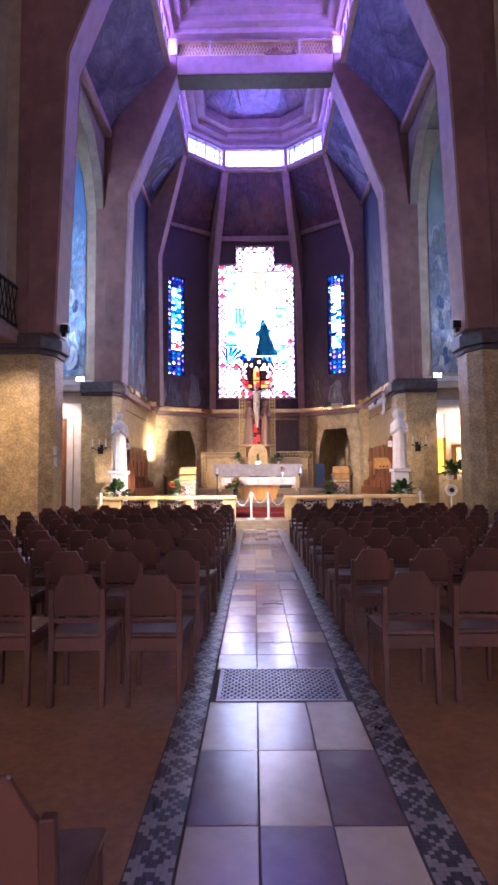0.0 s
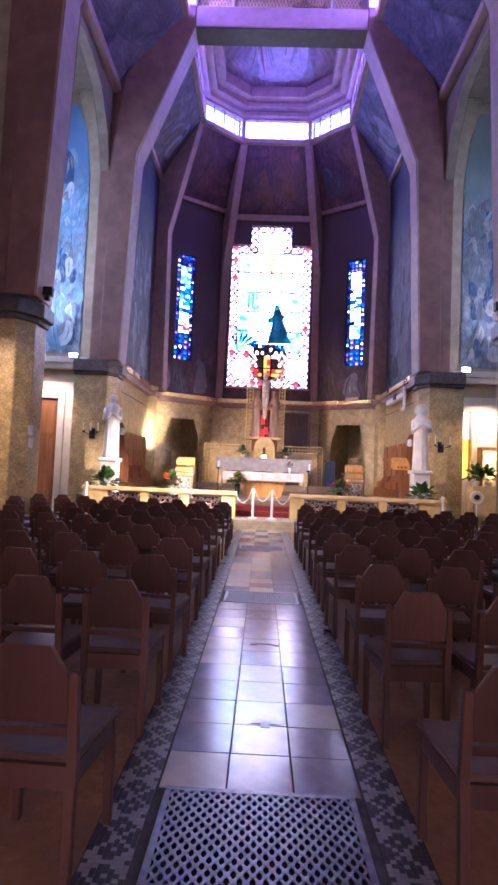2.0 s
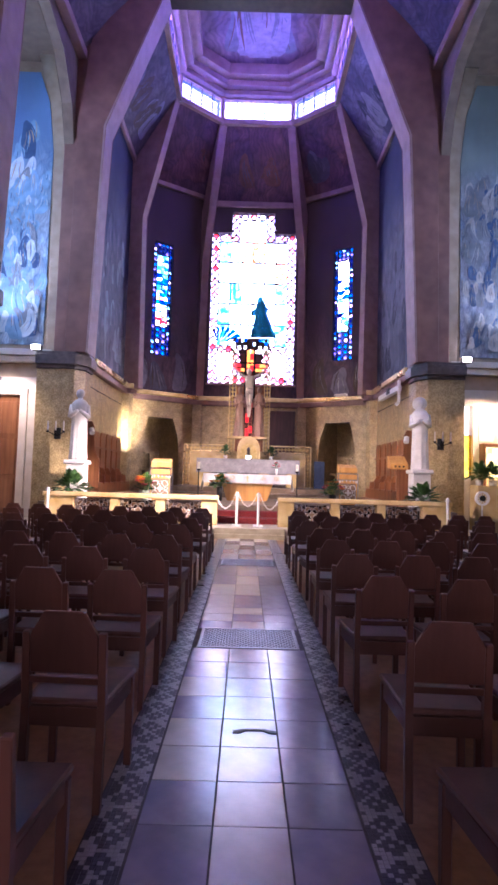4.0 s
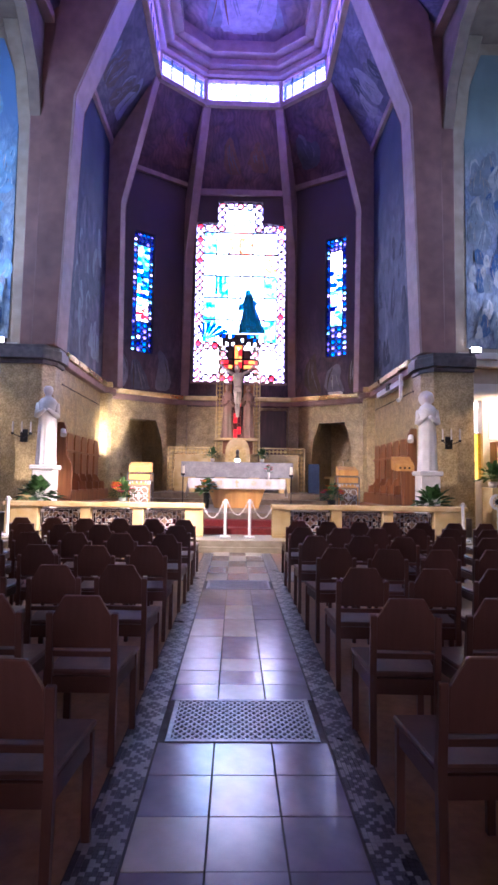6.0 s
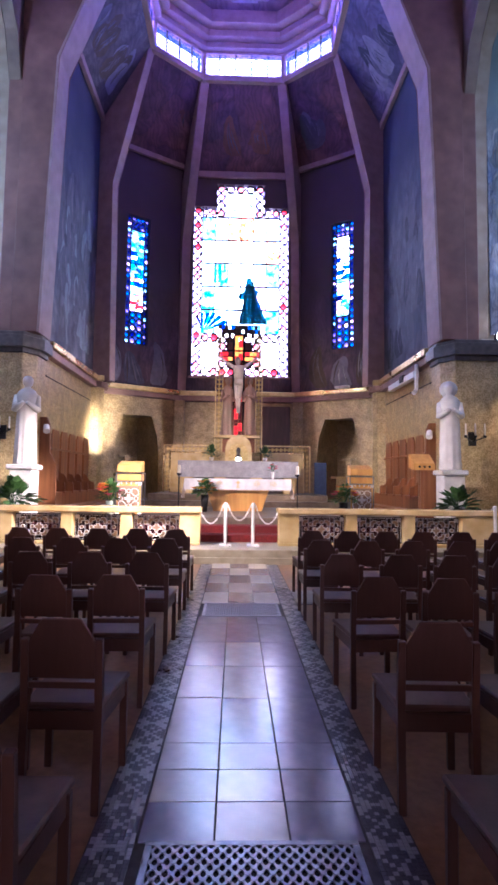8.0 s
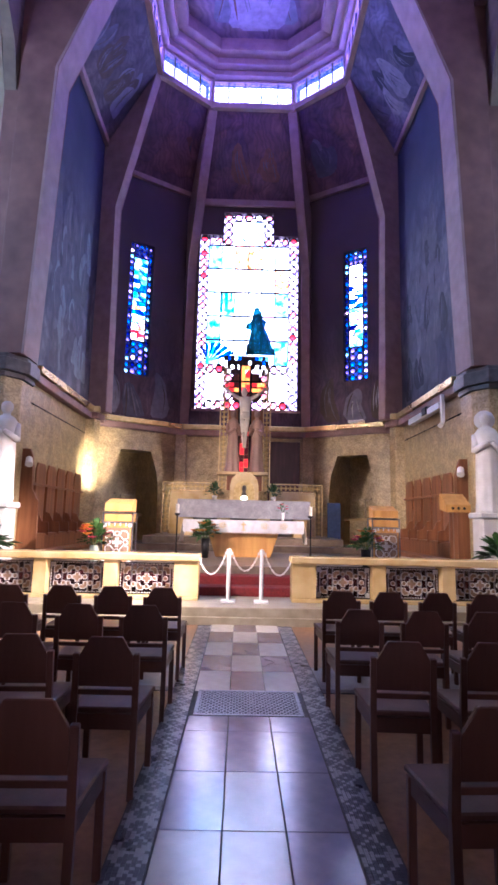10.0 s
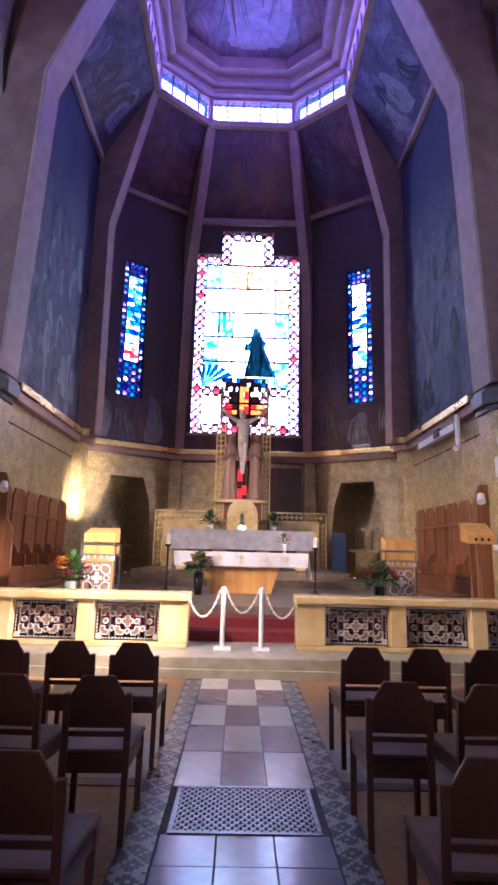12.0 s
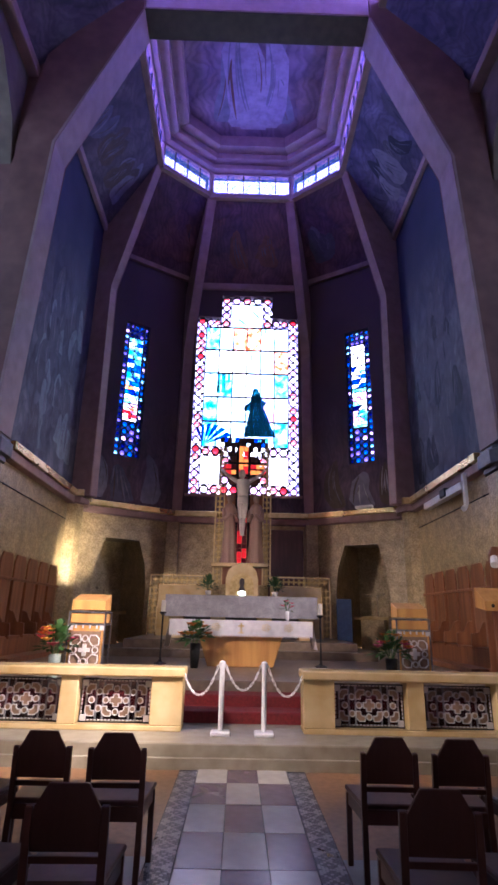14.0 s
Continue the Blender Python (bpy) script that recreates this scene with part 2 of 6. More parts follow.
# Violet of the floor's reflections is put into this grey tile's colour.
TILE_C = mat("grey_tile_with_violet_sheen", (0.28, 0.265, 0.36), (0.37, 0.35, 0.45), 7, 0.17, blotch=0.2, bump=0.04, spec=0.95, vary=0.16)
GROUT = mat("dark_grout", (0.06, 0.055, 0.06), (0.1, 0.095, 0.1), 20, 0.8)
MOS_L = mat("pale_tessera", (0.3, 0.29, 0.31), (0.4, 0.39, 0.4), 20, 0.3, vary=0.2)
MOS_D = mat("blue_black_tessera", (0.035, 0.035, 0.05), (0.07, 0.067, 0.09), 20, 0.3)
GREYT = mat("grey_cement_tile", (0.2, 0.2, 0.19), (0.3, 0.3, 0.28), 6, 0.35)
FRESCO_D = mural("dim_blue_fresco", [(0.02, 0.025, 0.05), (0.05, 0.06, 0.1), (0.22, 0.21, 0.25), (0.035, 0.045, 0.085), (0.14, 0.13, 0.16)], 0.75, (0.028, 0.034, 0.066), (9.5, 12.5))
FRESCO_V = mural("violet_vault_fresco", [(0.03, 0.03, 0.055), (0.05, 0.05, 0.1), (0.2, 0.18, 0.26), (0.045, 0.04, 0.075), (0.1, 0.09, 0.14)], 0.7)
FRESCO_U = mural("brown_vault_fresco", [(0.045, 0.038, 0.045), (0.08, 0.068, 0.075), (0.19, 0.16, 0.17), (0.06, 0.05, 0.06), (0.11, 0.095, 0.11)], 0.7)
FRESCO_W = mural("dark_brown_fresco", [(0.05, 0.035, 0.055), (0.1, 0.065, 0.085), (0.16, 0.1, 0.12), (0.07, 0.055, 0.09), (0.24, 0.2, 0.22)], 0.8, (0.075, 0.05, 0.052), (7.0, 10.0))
FRESCO_R = mural("reddish_vault_fresco", [(0.06, 0.045, 0.09), (0.13, 0.07, 0.11), (0.22, 0.1, 0.1), (0.09, 0.07, 0.13)], 0.7)
FRESCO_B = mural("bright_blue_fresco", [(0.07, 0.16, 0.32), (0.14, 0.29, 0.46), (0.26, 0.43, 0.58), (0.5, 0.6, 0.66), (0.2, 0.24, 0.26), (0.16, 0.34, 0.5)], 1.3, (0.1, 0.2, 0.38), (10.6, 12.6))
FRESCO_E = mural("grey_blue_fresco", [(0.12, 0.16, 0.22), (0.22, 0.26, 0.32), (0.36, 0.39, 0.42), (0.1, 0.17, 0.3), (0.48, 0.48, 0.46)], 1.9, (0.16, 0.21, 0.21), (10.6, 12.0))
FRESCO_C = mural("vault_painting", [(0.17, 0.11, 0.16), (0.22, 0.15, 0.22), (0.3, 0.2, 0.26), (0.3, 0.17, 0.18), (0.34, 0.27, 0.34)], 0.4)
TRACERY = mat("pale_grey_tracery", (0.44, 0.43, 0.43), (0.58, 0.57, 0.56), 12, 0.4, blotch=0.2)
BRONZE = mat("dull_bronze_inlay", (0.2, 0.125, 0.075), (0.32, 0.21, 0.135), 9, 0.5)
LEAD = mat("window_lead", (0.01, 0.01, 0.012), (0.02, 0.02, 0.022), 20, 0.5)
G_PALE = glass("pale_glass", (0.97, 0.98, 1.0), (0.55, 0.8, 0.93), 1.8)
G_WHITE = glass("white_glass", (1, 1, 1), (0.9, 0.92, 0.95), 2)
G_CYAN = glass("cyan_glass", (0.1, 0.5, 0.72), (0.7, 0.92, 1.0), 3.2)
G_TEAL = glass("teal_glass", (0.05, 0.5, 0.5), (0.5, 0.85, 0.9), 3)
G_ROBE = glass("deep_teal_glass", (0.006, 0.045, 0.06), (0.02, 0.11, 0.14), 4)
G_ROBE2 = glass("teal_fold_glass", (0.02, 0.15, 0.2), (0.07, 0.3, 0.37), 6)
G_BLUE = glass("blue_glass", (0.01, 0.1, 0.5), (0.05, 0.35, 0.75), 3)
G_NAVY = glass("navy_glass", (0.006, 0.015, 0.13), (0.015, 0.05, 0.3), 5)
G_INK = glass("ink_blue_glass", (0.003, 0.006, 0.04), (0.006, 0.015, 0.09), 9)
G_RED = glass("red_glass", (0.55, 0.04, 0.06), (0.8, 0.2, 0.25), 2)
G_PINK = glass("pink_glass", (0.75, 0.5, 0.8), (0.95, 0.85, 0.98), 2)
G_VIOLET = glass("violet_glass", (0.2, 0.14, 0.6), (0.45, 0.4, 0.85), 2)
G_ORANGE = glass("orange_glass", (0.9, 0.35, 0.08), (1.0, 0.8, 0.6), 3)
G_PEACH = glass("peach_glass", (0.85, 0.3, 0.12), (1.0, 0.95, 0.9), 5)
G_ROSE = glass("rose_glass", (0.62, 0.1, 0.14), (0.95, 0.7, 0.75), 9)
G_BORDER = glass("border_ground_glass", (0.12, 0.1, 0.4), (0.8, 0.75, 0.95), 5)
G_SHADE = glass("shade_glass", (0.4, 0.36, 0.38), (0.55, 0.5, 0.52), 6)
G_LANT = glass("lantern_glass", (0.35, 0.52, 0.95), (0.85, 0.85, 1.0), 14)
LEAF = mat("green_leaf", (0.02, 0.07, 0.015), (0.06, 0.15, 0.03), 12, 0.5, vary=0.3)
POT = mat("white_pot", (0.6, 0.58, 0.55), (0.7, 0.68, 0.64), 10, 0.4)
F_RED = mat("pink_red_petal", (0.5, 0.03, 0.08), (0.75, 0.15, 0.25), 20, 0.6)
F_YEL = mat("yellow_petal", (0.7, 0.4, 0.03), (0.85, 0.6, 0.1), 20, 0.6)
F_ORA = mat("orange_petal", (0.7, 0.16, 0.02), (0.85, 0.3, 0.05), 20, 0.6)
BULB = glow("lamp_face", (1.0, 0.95, 0.85), 14)
WAX = mat("candle_wax", (0.75, 0.7, 0.58), (0.85, 0.8, 0.7), 10, 0.5)
BLUEP = mat("blue_cloth", (0.02, 0.04, 0.1), (0.04, 0.07, 0.16), 12, 0.8)


# ---- mesh helpers ----
def box(bm, x0, x1, y0, y1, z0, z1):
    vs = [bm.verts.new((x, y, z)) for z in (z0, z1) for x, y in ((x0, y0), (x1, y0), (x1, y1), (x0, y1))]
    for f in ((3, 2, 1, 0), (4, 5, 6, 7), (0, 1, 5, 4), (1, 2, 6, 5), (2, 3, 7, 6), (3, 0, 4, 7)):
        bm.faces.new([vs[i] for i in f])


def prism(bm, pts, vec):
    """A flat polygon of 3D points, extruded along vec."""
    v = Vector(vec)
    a = [bm.verts.new(p) for p in pts]
    b = [bm.verts.new(Vector(p) + v) for p in pts]
    n = len(pts)
    bm.faces.new(a[::-1])
    bm.faces.new(b)
    for i in range(n):
        bm.faces.new((a[i], a[(i + 1) % n], b[(i + 1) % n], b[i]))


def lathe(bm, prof, cx=0, cy=0, n=14, sx=1.0, sy=1.0):
    """A turned form from (radius, height) pairs."""
    rings = [[bm.verts.new((cx + r * sx * math.cos(2 * math.pi * i / n), cy + r * sy * math.sin(2 * math.pi * i / n), z)) for i in range(n)] for r, z in prof]
    for a, b in zip(rings, rings[1:]):
        for i in range(n):
            bm.faces.new((a[i], a[(i + 1) % n], b[(i + 1) % n], b[i]))
    bm.faces.new(rings[0][::-1])
    bm.faces.new(rings[-1])


def rod(bm, a, b, r, n=8, r2=None):
    a, b = Vector(a), Vector(b)
    q = (b - a).to_track_quat("Z", "Y")
    ring = [[bm.verts.new(p + q @ Vector((rr * math.cos(2 * math.pi * i / n), rr * math.sin(2 * math.pi * i / n), 0))) for i in range(n)] for p, rr in ((a, r), (b, r if r2 is None else r2))]
    for i in range(n):
        bm.faces.new((ring[0][i], ring[0][(i + 1) % n], ring[1][(i + 1) % n], ring[1][i]))
    bm.faces.new(ring[0][::-1])
    bm.faces.new(ring[1])


def ringxz(bm, cx, cz, r, w, y0, y1, n=14):
    """A flat ring standing in the xz plane."""
    c = [(math.cos(2 * math.pi * i / n), math.sin(2 * math.pi * i / n)) for i in range(n)]
    v = [[bm.verts.new((cx + rr * a, y, cz + rr * b)) for a, b in c] for rr in (r, r - w) for y in (y0, y1)]
    for i in range(n):
        j = (i + 1) % n
        bm.faces.new((v[0][i], v[0][j], v[1][j], v[1][i]))
        bm.faces.new((v[2][j], v[2][i], v[3][i], v[3][j]))
        bm.faces.new((v[0][j], v[0][i], v[2][i], v[2][j]))
        bm.faces.new((v[1][i], v[1][j], v[3][j], v[3][i]))


def mesh_of(name, bm, material, bevel=0.0, smooth=False):
    if bevel:
        bmesh.ops.bevel(bm, geom=bm.edges[:], offset=bevel, segments=1, affect="EDGES", clamp_overlap=True)
    bmesh.ops.recalc_face_normals(bm, faces=bm.faces[:])
    me = bpy.data.meshes.new(name)
    bm.to_mesh(me)
    bm.free()
    for m in material if isinstance(material, (list, tuple)) else [material]:
        me.materials.append(m)
    if smooth:
        me.shade_smooth()
    return me


def part(name, bm, material, parent, label="", bevel=0.0, smooth=False, at=(0, 0, 0)):
    ob = new(name, mesh_of(name, bm, material, bevel, smooth))
    ob.parent, ob.location = parent, at
    return tagged(ob, label)


def thing(name, label, category, at=(0, 0, 0), turn=0, group=""):
    ob = new(name)
    ob.empty_display_size = 0.1
    ob.matrix_world = pose(*at, 0, 0, turn)
    return tagged(ob, label, category, group)


def fixed(name, bm, material, label="", bevel=0.0, smooth=False, category=""):
    return tagged(new(name, mesh_of(name, bm, material, bevel, smooth)), label, category, kind="structure")


def B(*boxes):
    bm = bmesh.new()
    for b in boxes:
        box(bm, *b)
    return bm


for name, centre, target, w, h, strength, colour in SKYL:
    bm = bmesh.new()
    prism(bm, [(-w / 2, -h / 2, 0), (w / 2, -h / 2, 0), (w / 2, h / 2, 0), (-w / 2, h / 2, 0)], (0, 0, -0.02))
    ob = tagged(new(name, mesh_of(name, bm, glow(name, colour, strength))), "glowing sheet standing for daylight outside an opening", kind="structure")
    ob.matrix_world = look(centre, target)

# ---- floor, steps and walls ----
Z0 = -0.08     # the nave's floor
floor = fixed("floor", B((-9.8, 9.8, -9.2, 16.06, -0.4, Z0 - 0.014)), TAN, "tan terrazzo church floor with a tiled aisle")
fixed("floor_band", B((-5.2, -0.71, 13.0, 13.75, Z0 - 0.013, Z0 - 0.008), (0.71, 5.2, 13.0, 13.75, Z0 - 0.013, Z0 - 0.008)), GREYT, "grey cement tile band under the front chairs")
fixed("floor_band_edge", B((-5.2, -0.71, 12.88, 12.99, Z0 - 0.013, Z0 - 0.006), (0.71, 5.2, 12.88, 12.99, Z0 - 0.013, Z0 - 0.006)), MOS_D, "dark edging of the grey floor band")
fixed("aisle_bed", B((-0.705, 0.705, -1.5, 16.05, Z0 - 0.013, Z0 - 0.006)), GROUT, "dark grout bed of the aisle tiles")
fixed("step_lower", B((-6.2, 6.2, 16.06, 16.14, -0.4, 0.03)), GREYSTEP, "low worn stone step before the rail", 0.008)
fixed("step_upper", B((-6.2, 6.2, 16.1, 17.4, -0.4, 0.17)), GREYSTEP, "stone step carrying the communion rail", 0.012)
fixed("red_step_1", B((-4.6, 4.5, 17.35, 17.85, -0.1, 0.32)), RED, "red carpeted altar step", 0.015)
fixed("red_step_2", B((-4.6, 4.5, 17.8, 18.3, -0.1, 0.47)), RED, "red carpeted altar step", 0.015)
fixed("sanctuary_floor", B((-5.6, 5.6, 18.25, 29.5, -0.1, 0.62), (-5.6, -4.6, 17.35, 18.25, -0.1, 0.62), (4.5, 5.6, 17.35, 18.25, -0.1, 0.62)), SANCT, "brown stone sanctuary floor", 0.012)
fixed("altar_step_1", B((-3.3, 3.3, 22.9, 27.6, 0.6, 0.8)), SANCT, "stone altar step", 0.012)
fixed("altar_step_2", B((-2.9, 2.9, 23.3, 27.4, 0.79, 1.0)), SANCT, "stone altar step", 0.012)

APSE = [(5.4, 20.6), (5.4, 26.9), (2.45, 28.8)]
ZK, ZL = 15.0, 17.55     # spring of the slope and lantern sill


def wallrun(bm, a, b, z0, z1, th=0.3, s0=0.0, s1=None, off=0.0):
    """A wall from plan point a to b, thickened outward to the right of the way."""
    a, b = Vector((*a, 0)), Vector((*b, 0))
    u = (b - a).normalized()
    n = Vector((u.y, -u.x, 0))
    s1 = (b - a).length if s1 is None else s1
    p, q = a + u * s0 - n * off, a + u * s1 - n * off
    pts = [(p.x, p.y, z0), (q.x, q.y, z0), (q.x, q.y, z1), (p.x, p.y, z1)]
    prism(bm, pts, n * th)


def sx(s, p):
    return (CX + s * p[0], p[1])


for s in (-1, 1):
    side = "east" if s > 0 else "west"
    A, Bp, C = [sx(s, p) for p in APSE]
    order = (lambda a, b: (a, b)) if s > 0 else (lambda a, b: (b, a))
    L_ob = (Vector(C) - Vector(Bp)).length
    rev = lambda s0, s1: (s0, s1) if s > 0 else (L_ob - s1, L_ob - s0)
    bm = bmesh.new()
    wallrun(bm, *order(A, Bp), 0.5, 4.8)
    fixed("wall_lower_" + side, bm, STONE, "golden mosaic stone wall behind the choir stalls")
    bm = bmesh.new()
    wallrun(bm, *order(A, Bp), 4.8, ZK)
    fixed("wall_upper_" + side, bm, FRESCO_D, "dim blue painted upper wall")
    # oblique wall with niche and window
    bm = bmesh.new()
    n0, n1 = 0.62, 2.52
    for z0, z1, a, b in ((0.5, 4.8, 0, n0), (0.5, 4.8, n1, L_ob), (4.02, 4.8, n0, n1)):
        wallrun(bm, *order(Bp, C), z0, z1, 0.3, *rev(a, b))
    fixed("wall_niche_" + side, bm, STONE, "golden mosaic stone wall with a pointed niche")
    u = (Vector(C) - Vector(Bp)).normalized()
    nrm = Vector((-u.y, u.x)) * s
    nrm = nrm if nrm.y < 0 else -nrm
    at = lambda d, z, o=0.0: (Bp[0] + u.x * d + nrm.x * o, Bp[1] + u.y * d + nrm.y * o, z)
    bm = bmesh.new()
    out3 = -Vector((*nrm, 0))
    for pts in ([at(n0, 4.02), at(n0 + 0.36, 4.02), at(n0 + 0.08, 3.2), at(n0, 2.4)], [at(n1, 4.02), at(n1 - 0.36, 4.02), at(n1 - 0.08, 3.2), at(n1, 2.4)]):
        prism(bm, pts, out3 * 0.3)
    fixed("niche_arch_" + side, bm, STONE, "canted stone head of the niche")
    bm = bmesh.new()
    for d in (n0 - 0.12, n1 + 0.02):
        prism(bm, [at(d, 0.6, -0.3), at(d + 0.1, 0.6, -0.3), at(d + 0.1, 4.3, -0.3), at(d, 4.3, -0.3)], out3 * 2.0)
    prism(bm, [at(n0 - 0.1, 0.6, -2.3), at(n1 + 0.1, 0.6, -2.3), at(n1 + 0.1, 4.3, -2.3), at(n0 - 0.1, 4.3, -2.3)], out3 * 0.1)
    prism(bm, [at(n0 - 0.1, 4.2, -0.3), at(n1 + 0.1, 4.2, -0.3), at(n1 + 0.1, 4.3, -0.3), at(n0 - 0.1, 4.3, -0.3)], out3 * 2.0)
    fixed("niche_recess_" + side, bm, STONE, "deep stone recess of the niche")
    bm = bmesh.new()
    w0, w1 = 0.92, 1.9
    for z0, z1, a, b in ((4.8, ZK, 0, w0), (4.8, ZK, w1, L_ob), (4.8, 6.93, w0, w1), (12.3, ZK, w0, w1)):
        wallrun(bm, *order(Bp, C), z0, z1, 0.3, *rev(a, b))
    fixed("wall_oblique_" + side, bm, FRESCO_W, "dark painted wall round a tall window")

bm = bmesh.new()
X0, X1 = -2.07, 2.09
for b in ((CX - 2.45, X0, 28.8, 29.1, 0.5, ZK), (X1, CX + 2.45, 28.8, 29.1, 0.5, ZK), (X0, X1, 28.8, 29.1, 0.5, 5.9),
          (X0, -1.09, 28.8, 29.1, 13.41, ZK), (1.03, X1, 28.8, 29.1, 13.41, ZK), (-1.09, 1.03, 28.8, 29.1, 14.44, ZK)):
    box(bm, *b)
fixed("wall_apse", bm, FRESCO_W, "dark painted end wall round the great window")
fixed("wall_apse_panel", B((CX - 2.3, CX + 2.3, 28.72, 28.8, 0.9, 4.75)), STONE, "golden mosaic stone behind the reredos")
for s in (-1, 1):
    fixed("pilaster_apse", B((CX + s * 2.5 - 0.22, CX + s * 2.5 + 0.22, 28.5, 28.8, 0.5, 4.78)), STONE, "mosaic stone pilaster of the end wall", 0.02)
fixed("door_apse", B((0.95, 2.2, 28.62, 28.72, 1.0, 4.6)), DARKWOOD, "dark wooden panel behind the reredos", 0.02)

LANT = [(-3.4, 20.15), (-3.4, 25.16), (-1.62, 26.62), (1.62, 26.62), (3.4, 25.16), (3.4, 20.15)]
KNEE = [(-5.4, 19.9), (-5.4, 26.9), (-2.45, 28.8), (2.45, 28.8), (5.4, 26.9), (5.4, 19.9)]
names = ("west", "north_west", "north", "north_east", "east")
for i in range(5):
    bm = bmesh.new()
    k0, k1, l0, l1 = KNEE[i], KNEE[i + 1], LANT[i], LANT[i + 1]
    pts = [(CX + k0[0], k0[1], ZK), (CX + k1[0], k1[1], ZK), (CX + l1[0], l1[1], ZL), (CX + l0[0], l0[1], ZL)]
    mid = Vector((0, 22.5, 12)) - sum((Vector(p) for p in pts), Vector()) / 4
    prism(bm, pts, -mid.normalized() * 0.25)
    fixed("ceiling_slope_" + names[i], bm, (FRESCO_U, FRESCO_R, FRESCO_R, FRESCO_R, FRESCO_V)[i], "sloping painted vault panel", category="ceiling")
    # beam along the foot of the slope
    bm = bmesh.new()
    a, b = Vector((CX + k0[0], k0[1], 0)), Vector((CX + k1[0], k1[1], 0))
    u = (b - a).normalized()
    n = Vector((u.y, -u.x, 0))
    zb = 14.66 if i == 2 else 14.95
    prism(bm, [(*(a + n * 0.02).xy, zb), (*(a + n * 0.16).xy, zb), (*(a + n * 0.16).xy, zb + 0.28), (*(a + n * 0.02).xy, zb + 0.28)], b - a)
    fixed("trim_slope_" + names[i], bm, PLASTER, "plaster beam at the foot of the vault", 0.01)


def ribpoly(name, plan_in, plan_out, prof, width, label):
    """A rib in a vertical plane: prof has (t, z), with t from 0 at plan_in to 1 at plan_out."""
    a, b = Vector((*plan_in, 0)), Vector((*plan_out, 0))
    u = (b - a).normalized()
    n = Vector((-u.y, u.x, 0)) * width
    bm = bmesh.new()
    prism(bm, [tuple(a + (b - a) * t - n / 2 + Vector((0, 0, z))) for t, z in prof], n)
    return fixed(name, bm, PLASTER, label, 0.03)


